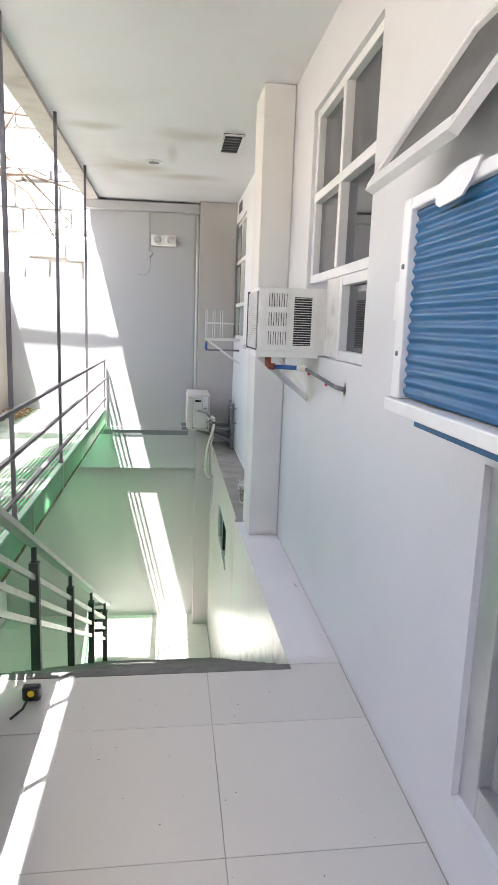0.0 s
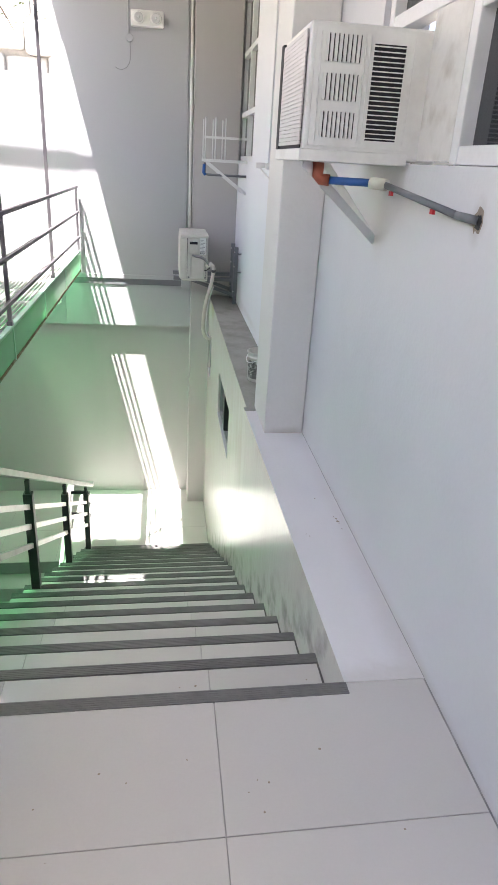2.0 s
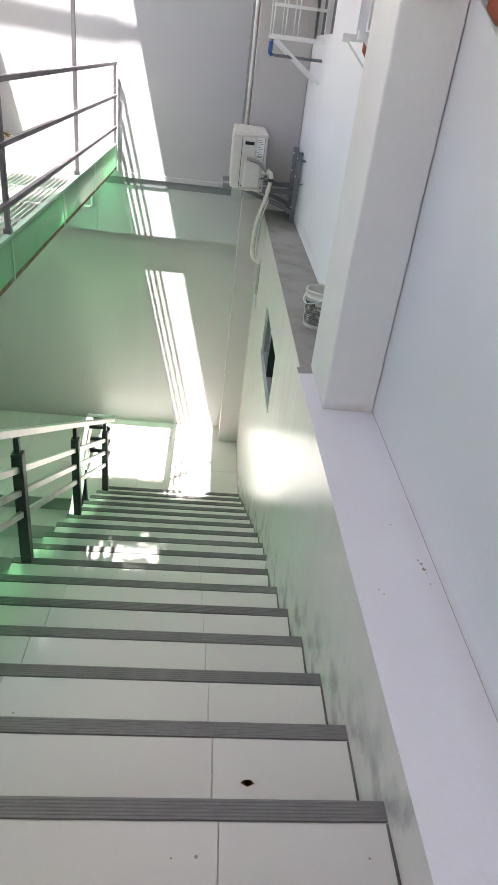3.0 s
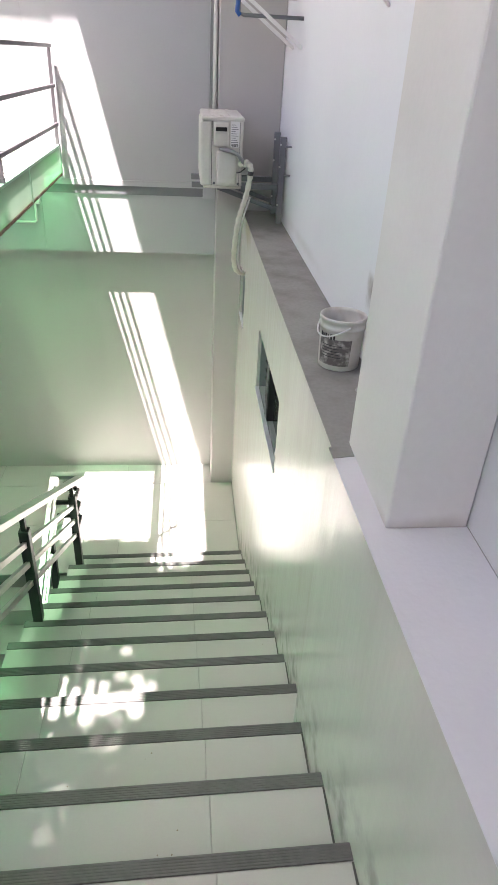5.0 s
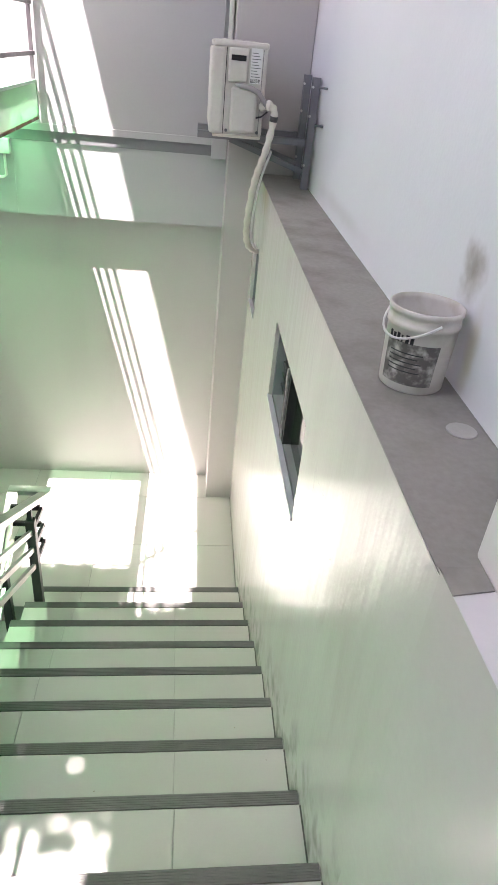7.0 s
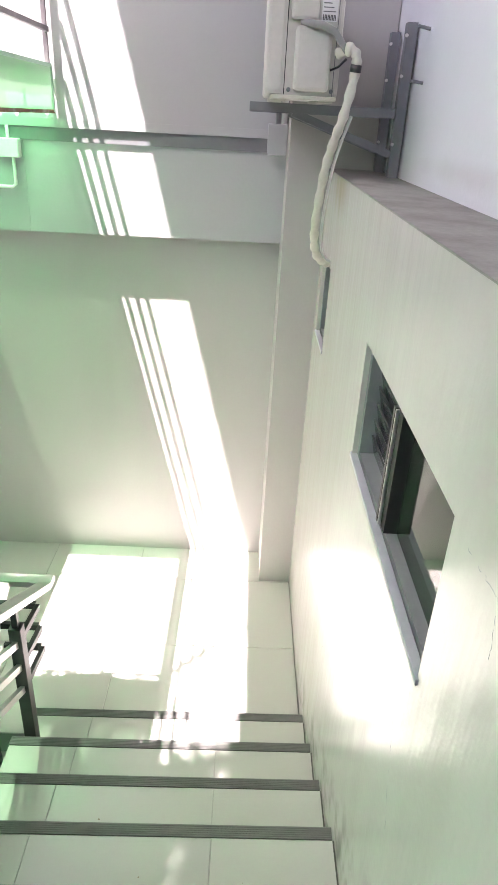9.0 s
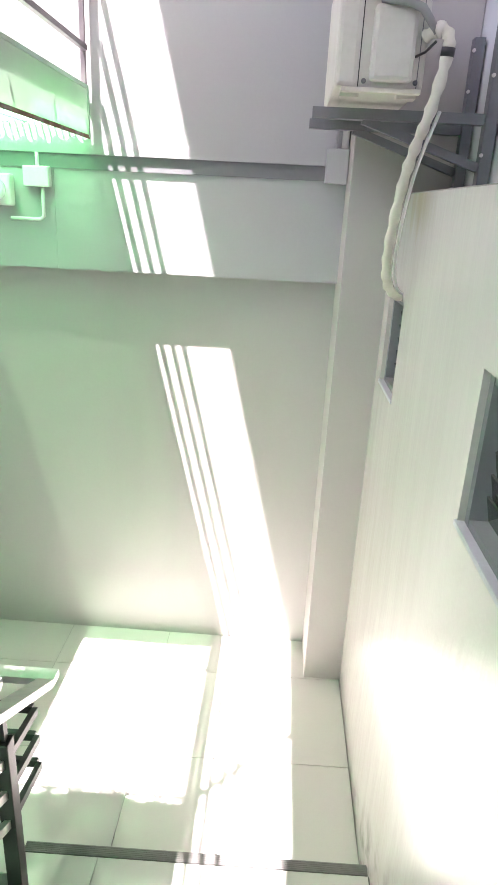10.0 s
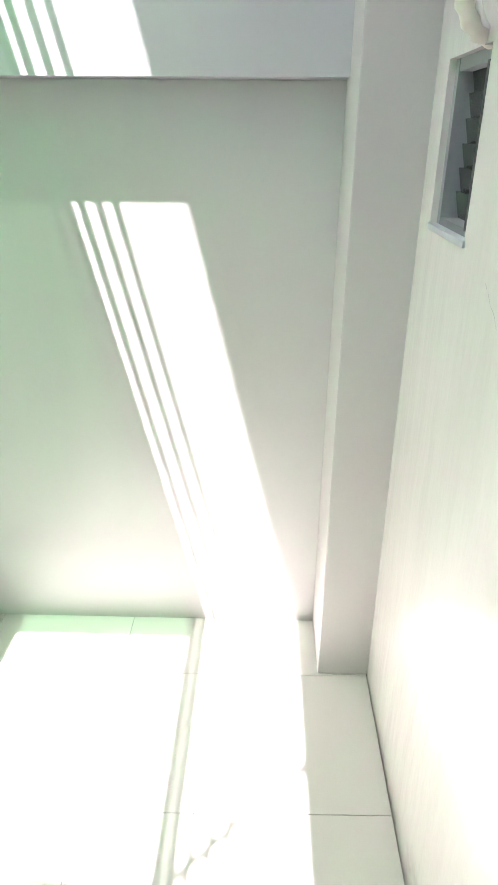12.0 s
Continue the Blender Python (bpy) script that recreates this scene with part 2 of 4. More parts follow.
M_SOIL = mat("soiled_board_paint", (0.68, 0.66, 0.62), 0.55, stain=0.75, stain_size=11, stain_col=(0.36, 0.32, 0.26), grain=0.06, bump=0.3, bump_size=50)
M_GFRAME = mat("grey_window_frame", (0.22, 0.225, 0.235), 0.5, stain=0.15, stain_size=7, bump=0.1)
M_PANE = mat("tinted_glass", (0.035, 0.037, 0.04), 0.04, grain=0.02, stain=0.1, stain_size=2, stain_col=(0.12, 0.12, 0.12), bump=0.0, spec=0.45)
M_PANE_MATT = mat("screened_glass", (0.055, 0.056, 0.06), 0.22, grain=0.03, stain=0.1, stain_size=2, stain_col=(0.16, 0.16, 0.16), bump=0.0)
M_GREENGL = mat("green_tinted_glass", (0.03, 0.04, 0.03), 0.05, stain=0.1, stain_size=3, stain_col=(0.1, 0.11, 0.1), bump=0.0, spec=0.3)
M_DUSTY = mat("dusty_glass", (0.26, 0.26, 0.25), 0.25, grain=0.03, stain=0.5, stain_size=4, stain_col=(0.42, 0.41, 0.39), bump=0.0)
M_SLAT = mat("smoked_louvre_glass", (0.05, 0.055, 0.05), 0.07, grain=0.02, stain=0.3, stain_size=8, stain_col=(0.3, 0.29, 0.27), bump=0.0, spec=0.5)
M_SILL = mat("lavender_grey_sill", (0.42, 0.42, 0.46), 0.6, stain=0.2, stain_size=6, bump=0.2)
M_LOUV = glass_mat("louvre_glass", (0.75, 0.8, 0.78), 0.06)
M_ROOM = mat("dark_room_backing", (0.09, 0.085, 0.08), 0.8, bump=0)
M_BLUE = mat("blue_roof_sheet", (0.008, 0.1, 0.235), 0.42, stain=0.25, stain_size=4, stain_col=(0.01, 0.06, 0.16), bump=0.1)
M_ALU = mat("aluminium", (0.62, 0.62, 0.62), 0.3, metal=0.85, stain=0.25, stain_size=6, bump=0.08)
M_RED = mat("rusty_orange_fitting", (0.3, 0.075, 0.04), 0.6, stain=0.3, stain_size=20, bump=0.2)
M_RUST = mat("rust", (0.2, 0.12, 0.07), 0.85, stain=0.6, stain_size=14, stain_col=(0.35, 0.42, 0.36), bump=0.4)
M_CHIP = mat("bare_plaster", (0.27, 0.22, 0.17), 0.9, stain=0.4, stain_size=60, bump=0.2)
M_TAG = mat("red_tape", (0.5, 0.02, 0.025), 0.5, bump=0.05)
M_BPIPE = mat("blue_pipe", (0.02, 0.09, 0.3), 0.4, stain=0.2, stain_size=15, bump=0.05)
M_GPIPE = mat("grey_pipe", (0.15, 0.155, 0.165), 0.5, stain=0.2, stain_size=15, bump=0.1)
M_LAG = mat("pipe_lagging", (0.62, 0.6, 0.53), 0.75, stain=0.4, stain_size=12, stain_col=(0.3, 0.25, 0.17), bump=0.5, bump_size=60)
M_PAIL = mat("white_pail_plastic", (0.6, 0.585, 0.53), 0.45, stain=0.7, stain_size=14, stain_col=(0.4, 0.35, 0.26), bump=0.1)
M_LABEL = mat("worn_print", (0.12, 0.11, 0.1), 0.7, stain=0.85, stain_size=45, stain_col=(0.6, 0.58, 0.53), bump=0)
M_INK = mat("black_ink", (0.03, 0.03, 0.03), 0.6, bump=0)
M_YEL = mat("yellow_sticker", (0.75, 0.55, 0.03), 0.5, bump=0)
M_LAMP = mat("lamp_housing", (0.75, 0.75, 0.72), 0.4, stain=0.1, bump=0.05)
M_LENS = mat("lamp_lens", (0.7, 0.72, 0.72), 0.12, bump=0.0, spec=0.8)
M_WIRE = mat("cable", (0.25, 0.25, 0.25), 0.6, bump=0)
M_LEAF = mat("leaves", (0.09, 0.13, 0.035), 0.5, stain=0.4, stain_size=6, bump=0, vary=0.2)
M_BARK = mat("bark", (0.16, 0.12, 0.09), 0.9, stain=0.4, stain_size=10, bump=0.8, bump_size=30)
M_LITTER = mat("dry_leaves", (0.3, 0.17, 0.07), 0.85, stain=0.5, stain_size=15, bump=0.3)
M_YWALL = mat("yellow_render", (0.6, 0.52, 0.2), 0.8, stain=0.3, stain_size=2, bump=0.3)
M_BANK = mat("stony_bank", (0.42, 0.38, 0.32), 0.95, stain=0.6, stain_size=2.5, stain_col=(0.16, 0.14, 0.08), grain=0.2, grain_size=12, bump=1.0, bump_size=9)
M_BEIGE = mat("beige_render", (0.5, 0.46, 0.41), 0.85, stain=0.35, stain_size=2.0, stain_col=(0.3, 0.25, 0.2), grain=0.06, bump=0.4, bump_size=30)
M_GROUND = mat("bare_ground", (0.42, 0.38, 0.31), 0.95, stain=0.5, stain_size=1.5, bump=0.5)


# ---- mesh helpers ----
def box(bm, x0, x1, y0, y1, z0, z1, bevel=0.0, turn=None):
    vs = [bm.verts.new(v) for v in ((x0, y0, z0), (x1, y0, z0), (x1, y1, z0), (x0, y1, z0), (x0, y0, z1), (x1, y0, z1), (x1, y1, z1), (x0, y1, z1))]
    fs = [bm.faces.new([vs[i] for i in f]) for f in ((3, 2, 1, 0), (4, 5, 6, 7), (0, 1, 5, 4), (1, 2, 6, 5), (2, 3, 7, 6), (3, 0, 4, 7))]
    if bevel:
        edges = list({e for f in fs for e in f.edges})
        out = bmesh.ops.bevel(bm, geom=edges, offset=bevel, segments=2, affect="EDGES", profile=0.5)
        vs = list({v for f in out["faces"] for v in f.verts})
    if turn:
        bmesh.ops.transform(bm, matrix=turn, verts=[v for v in vs if v.is_valid])
    return bm


def one_box(*a, **k):
    return box(bmesh.new(), *a, **k)


def prism(bm, outline, axis, a, b):
    """A closed outline (two coordinates, in the order of the remaining axes) pushed from a to b along an axis."""
    def at(p, c):
        return {"x": (c, p[0], p[1]), "y": (p[0], c, p[1]), "z": (p[0], p[1], c)}[axis]
    lo, hi = [bm.verts.new(at(p, a)) for p in outline], [bm.verts.new(at(p, b)) for p in outline]
    bm.faces.new(lo), bm.faces.new(hi[::-1])
    n = len(outline)
    for i in range(n):
        bm.faces.new((lo[i], hi[i], hi[(i + 1) % n], lo[(i + 1) % n]))
    bmesh.ops.recalc_face_normals(bm, faces=bm.faces)
    return bm


def tube(bm, pts, r, n=8, caps=True):
    """A round tube along a line of points; r is one radius or one for each point."""
    pts = [Vector(p) for p in pts]
    rs = [r] * len(pts) if isinstance(r, (int, float)) else r
    rings, side = [], None
    for i, p in enumerate(pts):
        d = (pts[min(i + 1, len(pts) - 1)] - pts[max(i - 1, 0)]).normalized()
        if side is None:
            side = d.orthogonal().normalized()
        side = (side - d * side.dot(d)).normalized()
        up = d.cross(side)
        rings.append([bm.verts.new(p + rs[i] * (math.cos(k * math.tau / n) * side + math.sin(k * math.tau / n) * up)) for k in range(n)])
    for a, b in zip(rings, rings[1:]):
        for k in range(n):
            f = bm.faces.new((a[k], a[(k + 1) % n], b[(k + 1) % n], b[k]))
            f.smooth = True
    if caps:
        bm.faces.new(rings[0][::-1]), bm.faces.new(rings[-1])
    return bm


def bar(bm, p, q, w, h, up=(0, 0, 1)):
    """A rectangular bar from p to q, w wide and h high."""
    p, q = Vector(p), Vector(q)
    d = (q - p).normalized()
    s = d.cross(Vector(up)).normalized()
    u = s.cross(d)
    ring = [[bm.verts.new(c + s * (w / 2) * i + u * (h / 2) * j) for i, j in ((-1, -1), (1, -1), (1, 1), (-1, 1))] for c in (p, q)]
    a, b = ring
    bm.faces.new(a[::-1]), bm.faces.new(b)
    for k in range(4):
        bm.faces.new((a[k], a[(k + 1) % 4], b[(k + 1) % 4], b[k]))
    bmesh.ops.recalc_face_normals(bm, faces=bm.faces)
    return bm


def lathe(bm, profile, centre, n=28, axis="z", wide=1.0, tall=1.0):
    """Turn a profile of (radius, height) round an axis through centre."""
    c = Vector(centre)
    rings = []
    for r, h in [(q[0] * wide, q[1] * tall) for q in profile]:
        ring = []
        for k in range(n):
            a = k * math.tau / n
            u, v = r * math.cos(a), r * math.sin(a)
            ring.append(bm.verts.new(c + Vector({"z": (u, v, h), "y": (u, h, v), "x": (h, u, v)}[axis])))
        rings.append(ring)
    for a, b in zip(rings, rings[1:]):
        for k in range(n):
            f = bm.faces.new((a[k], a[(k + 1) % n], b[(k + 1) % n], b[k]))
            f.smooth = True
    bm.faces.new(rings[0][::-1]), bm.faces.new(rings[-1])
    bmesh.ops.recalc_face_normals(bm, faces=bm.faces)
    return bm


def holed_wall(bm, axis, c0, c1, us, zs, holes):
    """A wall between the planes c0 and c1 of an axis; us and zs cut it in cells; holes are (u0, u1, z0, z1)."""
    def solid(i, j):
        if not (0 <= i < len(us) - 1 and 0 <= j < len(zs) - 1):
            return False
        u, z = (us[i] + us[i + 1]) / 2, (zs[j] + zs[j + 1]) / 2
        return not any(h[0] < u < h[1] and h[2] < z < h[3] for h in holes)
    verts = {}

    def v(c, i, j):
        if (c, i, j) not in verts:
            p = (c, us[i], zs[j]) if axis == "x" else (us[i], c, zs[j])
            verts[c, i, j] = bm.verts.new(p)
        return verts[c, i, j]
    for i in range(len(us) - 1):
        for j in range(len(zs) - 1):
            if not solid(i, j):
                continue
            for c in (c0, c1):
                bm.faces.new((v(c, i, j), v(c, i + 1, j), v(c, i + 1, j + 1), v(c, i, j + 1)))
            for di, dj, a, b in ((-1, 0, (i, j), (i, j + 1)), (1, 0, (i + 1, j), (i + 1, j + 1)), (0, -1, (i, j), (i + 1, j)), (0, 1, (i, j + 1), (i + 1, j + 1))):
                if not solid(i + di, j + dj):
                    bm.faces.new((v(c0, *a), v(c0, *b), v(c1, *b), v(c1, *a)))
    bmesh.ops.recalc_face_normals(bm, faces=bm.faces)
    return bm


def mesh_of(name, bm, material):
    me = bpy.data.meshes.new(name)
    bm.to_mesh(me)
    bm.free()
    me.materials.append(material)
    return me


def part(name, bm, material, parent, label=""):
    ob = new(name, mesh_of(name, bm, material))
    ob.parent = parent
    if parent.matrix_basis.translation.length:
        ob.matrix_parent_inverse = parent.matrix_basis.inverted()
    return tagged(ob, label) if label else ob


def structure(name, bm, material, label, category):
    return tagged(new(name, mesh_of(name, bm, material)), label, category, kind="structure")


def thing(name, base, label, category, group=""):
    e = new(name)
    e.empty_display_size = 0.1
    e.location = base
    return tagged(e, label, category, group)


# ---- numbers of the plan ----
RUN, RISE, N = 0.285, 0.1558, 17
LOW = -N * RISE                 # lower landing
XW, XF = 0.22, 0.255            # long wall, near and beyond the pillar
XL = -1.31                      # open edge of the stairs
YB, YU = 6.084, 6.0             # end wall below and above its band
BAND = -0.49
ZC = 2.93
DUCT = -0.085                   # cement ledge
EDGE_Y = N * RUN - RUN          # last nosing
SKEW = 0.016                    # the steps lie slightly askew to the wall


def skewed(bm):
    for v in bm.verts:
        v.co.y += SKEW * v.co.x
    return bm



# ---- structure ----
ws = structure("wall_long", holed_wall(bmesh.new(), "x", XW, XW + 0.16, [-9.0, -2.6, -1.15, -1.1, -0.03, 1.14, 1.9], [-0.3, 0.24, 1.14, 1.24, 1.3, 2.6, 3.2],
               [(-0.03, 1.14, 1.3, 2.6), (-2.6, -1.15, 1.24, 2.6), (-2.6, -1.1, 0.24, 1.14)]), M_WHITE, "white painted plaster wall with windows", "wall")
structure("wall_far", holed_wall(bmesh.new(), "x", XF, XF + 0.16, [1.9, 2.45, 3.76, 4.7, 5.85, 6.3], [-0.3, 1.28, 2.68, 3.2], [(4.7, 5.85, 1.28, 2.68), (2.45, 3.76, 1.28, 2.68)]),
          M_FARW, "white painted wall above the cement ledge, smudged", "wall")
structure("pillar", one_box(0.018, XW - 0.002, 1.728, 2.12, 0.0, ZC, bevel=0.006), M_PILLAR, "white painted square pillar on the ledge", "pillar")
structure("ceiling", one_box(-1.44, XF, -9.0, YU, ZC, ZC + 0.14), M_CEIL, "white painted concrete ceiling with stains", "ceiling")
structure("beam_edge", one_box(-1.61, -1.443, -9.0, YU - 0.003, ZC - 0.03, ZC + 0.3), M_BEAM, "weathered bare concrete edge beam", "beam")
structure("wall_end_left", one_box(-3.2, -1.572, YU + 0.002, YU + 0.3, BAND, 1.95), M_GREY, "low sunlit continuation of the end wall", "wall")
structure("wall_end", one_box(-1.57, XF + 0.2, YU, YU + 0.3, BAND, 3.2), M_GREY, "grey painted end wall, sunlit in part", "wall")
structure("wall_end_lower", one_box(-3.2, XF + 0.2, YB, YB + 0.22, LOW - 0.2, BAND - 0.002), M_LOWER, "pale grey painted wall of the lower landing", "wall")
structure("pilaster", one_box(-0.203, XF - 0.003, 5.767, YB, LOW, ZC - 0.002, bevel=0.004), M_PILA, "grey painted pilaster in the corner", "pilaster")
structure("beam_back", one_box(-1.6, -0.206, YU - 0.13, YU - 0.002, ZC - 0.13, ZC - 0.033), M_GREY, "grey painted beam under the ceiling", "beam")
structure("wall_behind", one_box(-1.65, XW, -9.15, -9.0, -0.3, 3.2), M_WHITE, "white wall that closes the passage", "wall")
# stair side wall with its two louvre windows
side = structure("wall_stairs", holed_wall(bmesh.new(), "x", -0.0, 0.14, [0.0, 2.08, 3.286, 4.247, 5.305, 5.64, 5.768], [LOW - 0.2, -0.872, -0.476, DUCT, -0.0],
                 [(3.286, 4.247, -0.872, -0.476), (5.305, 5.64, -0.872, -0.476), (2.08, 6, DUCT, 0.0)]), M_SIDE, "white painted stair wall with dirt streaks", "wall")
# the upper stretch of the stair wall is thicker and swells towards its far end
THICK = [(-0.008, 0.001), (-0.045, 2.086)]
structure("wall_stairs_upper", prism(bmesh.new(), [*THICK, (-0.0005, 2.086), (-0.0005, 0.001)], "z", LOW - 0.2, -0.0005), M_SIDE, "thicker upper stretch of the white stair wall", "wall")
structure("ledge_end", prism(bmesh.new(), [(-0.046, 2.035), (-0.047, 2.09), (0.017, 2.09), (0.017, 2.045)], "z", 0.0022, 0.005), M_LEDGE, "bare cement strip at the end of the ledge", "ledge")
structure("ledge_white", prism(bmesh.new(), [*THICK, (XW, 2.086), (XW, 0.001)], "z", 0.0, 0.002), M_WHITE, "white painted top of the stair wall", "ledge")
structure("ledge_core", one_box(0.1405, XW, 0.003, 2.077, -0.3, -0.0005), M_WHITE, "white painted core under the ledge top", "ledge")
structure("ledge_cement", one_box(0.001, XF, 2.082, 5.765, DUCT - 0.1, DUCT + 0.004), M_LEDGE, "bare cement ledge along the wall", "ledge")
# unseen room backs; the dimness indoors is put into their dark colour
structure("room_back", one_box(0.9, 1.0, -2.7, 1.3, 0.0, 2.9), M_ROOM, "unseen backing painted dark for the dim room", "wall")
structure("room_lower_back", one_box(0.7, 0.8, 2.9, 6.0, -2.0, -0.2), M_ROOM, "unseen backing painted dark behind the louvres", "wall")

for a, b, y0, y1, z in ((XW - 0.006, XW + 0.001, -9.0, 0.0, 0.0), (XW - 0.005, XW + 0.001, 0.004, 1.727, 0.002), (XF - 0.005, XF + 0.001, 2.2, 5.76, DUCT + 0.004)):
    structure("joint_line", one_box(a + 0.0035, b, y0, y1, z - 0.003, z + 0.0015), M_GROUT, "dark open joint at the foot of the wall", "joint")
# floors: bed of grout, tiles laid on it
upper = structure("floor_upper", skewed(one_box(-1.34, XW, -9.0, -0.002, -0.25, -0.004)), M_GROUT, "large pale porcelain floor tiles", "floor")
lower = structure("floor_lower", one_box(-2.75, -0.002, EDGE_Y - 0.03, YB, LOW - 0.2, LOW - 0.004), M_GROUT, "pale porcelain tiles of the lower landing", "floor")
stairs = structure("stairs", bmesh.new(), M_CONC, "tiled stairs with dark grooved nosings", "stairs")
bm = bmesh.new()
pts = [(0.0, -0.25), (0.0, -RISE - 0.004)]
for k in range(1, N):
    pts += [(k * RUN - 0.004, -k * RISE - 0.004), (k * RUN - 0.004, -(k + 1) * RISE - 0.004)]
pts += [(EDGE_Y, LOW - 0.2), (EDGE_Y - 0.35, LOW - 0.2)]
skewed(prism(bm, pts, "x", XL, -0.001))
bm.to_mesh(stairs.data), bm.free()

# ---- plain enclosure of the lower space ----
structure("wall_under", one_box(-2.75, 0.14, -0.35, -0.2, -5.0, -0.255), M_FARW, "pale wall under the upper landing", "wall")
structure("wall_left_lower", one_box(-2.9, -2.75, -0.35, YB, -5.0, 0.05), M_FARW, "pale painted wall beside the lower flight", "wall")
structure("floor_bottom", one_box(-2.9, 0.14, -0.35, 5.0, -5.1, -5.0), M_TILE, "tiled floor at the foot of the stairs", "floor")
structure("wall_left", one_box(-3.2, -2.62, -8.0, YU - 0.002, 0.051, 2.0), M_BEIGE, "pale rendered retaining wall beside the catwalk", "wall")
bm = bmesh.new()
rnd = random.Random(5)
nx, ny = 14, 34
grid = [[bm.verts.new((-3.19 - i * 0.55 + rnd.uniform(-0.1, 0.1) * (i > 0), -9 + j * 0.8 + rnd.uniform(-0.2, 0.2), 1.96 + 0.28 * i + (rnd.uniform(-0.15, 0.2) if i else 0))) for j in range(ny)] for i in range(nx)]
for i in range(nx - 1):
    for j in range(ny - 1):
        bm.faces.new((grid[i][j], grid[i + 1][j], grid[i + 1][j + 1], grid[i][j + 1]))
structure("bank", bm, M_BANK, "pale stony bank above the retaining wall", "ground")
structure("ground", one_box(-80, 80, YB + 0.5, 90, -0.6, -0.4), M_GROUND, "bare pale ground behind the building", "ground")
structure("ground_left", one_box(-80, -3.2, -60, YB + 0.5, -0.6, -0.4), M_GROUND, "bare pale ground beside the building", "ground")

# ---- catwalk ----
CX0, CX1, CY0, CY1 = -2.6, -1.385, -4.0, 5.985
catwalk = thing("catwalk", ((CX0 + CX1) / 2, 3, 0.1), "steel catwalk with bar grating and green sheet under it", "catwalk")
for z in (0.094, 0.295):
    bm = bmesh.new()
    prism(bm, [(CX1, z), (CX1, z + 0.016), (CX1 - 0.03, z + 0.016), (CX1 - 0.03, z + 0.011), (CX1 - 0.004, z + 0.011), (CX1 - 0.004, z)], "y", CY0, CY1)
    part("edge_angle", bm, M_RUST if z < 0.2 else M_CHAN, catwalk, "rusted steel edge angle" if z < 0.2 else "weathered steel edge angle")
n = 2660
bm = bmesh.new()
low_row, top_row = ([bm.verts.new((CX1 - 0.008 + 0.0025 * (0, 1, 0, -1)[i % 4], CY0 + (CY1 - CY0) * i / n, z)) for i in range(n + 1)] for z in (0.1, 0.3))
for i in range(n):
    bm.faces.new((low_row[i], low_row[i + 1], top_row[i + 1], top_row[i]))
part("fascia", bm, M_FASCIA, catwalk, "pale green ribbed translucent fascia")
for k in range(9):
    y = CY1 - 0.012 - k * 1.12
    part("fascia_batten", one_box(CX1 - 0.003, CX1 + 0.003, y - 0.01, y + 0.01, 0.1, 0.3), M_CHAN, catwalk)
for k in range(40):
    x = CX1 - 0.05 - k * 0.03
    part("grating_bar", one_box(x - 0.0025, x + 0.0025, CY0, CY1, 0.265, 0.285), M_GALV, catwalk)
for k in range(24):
    y = CY1 - 0.05 - k * 0.42
    part("cross_bar", one_box(CX0, CX1 - 0.031, y - 0.006, y + 0.006, 0.262, 0.289), M_GALV, catwalk)
for ya, yb in ((CY0, -0.3), (-0.35, 2.05), (2.0, 4.25), (5.32, CY1)):
    bm = bmesh.new()
    n = 60
    rows2 = [[bm.verts.new((CX0 + (CX1 - 0.02 - CX0) * i / n, y, 0.16 + 0.014 * math.cos(i * math.pi / 2))) for i in range(n + 1)] for y in (ya, yb)]
    for i in range(n):
        bm.faces.new((rows2[0][i], rows2[0][i + 1], rows2[1][i + 1], rows2[1][i]))
    part("roof_sheet", bm, M_SHEET, catwalk, "green translucent corrugated sheet")
for z in (0.945, 0.7, 0.45):
    part("rail", bar(bmesh.new(), (-1.386, CY0, z), (-1.386, 5.95, z), 0.022, 0.022), M_PURPLE, catwalk)
part("end_post", bar(bmesh.new(), (-1.398, 5.96, 0.31), (-1.398, 5.96, 0.956), 0.02, 0.02, (0, 1, 0)), M_PURPLE, catwalk)
for y in (-2.05, -0.48, 1.08, 2.63, 4.26):
    p = thing("steel_post", (-1.402, y, 0.311), "thin dark painted steel post from catwalk to ceiling", "post", "posts of the catwalk")
    part("shaft", bar(bmesh.new(), (-1.402, y, 0.311), (-1.402, y, ZC - 0.002), 0.022, 0.022, (0, 1, 0)), M_PURPLE, p)
    part("clamp", one_box(-1.42, -1.388, y - 0.018, y + 0.018, 0.311, 0.335), M_PURPLE, p)

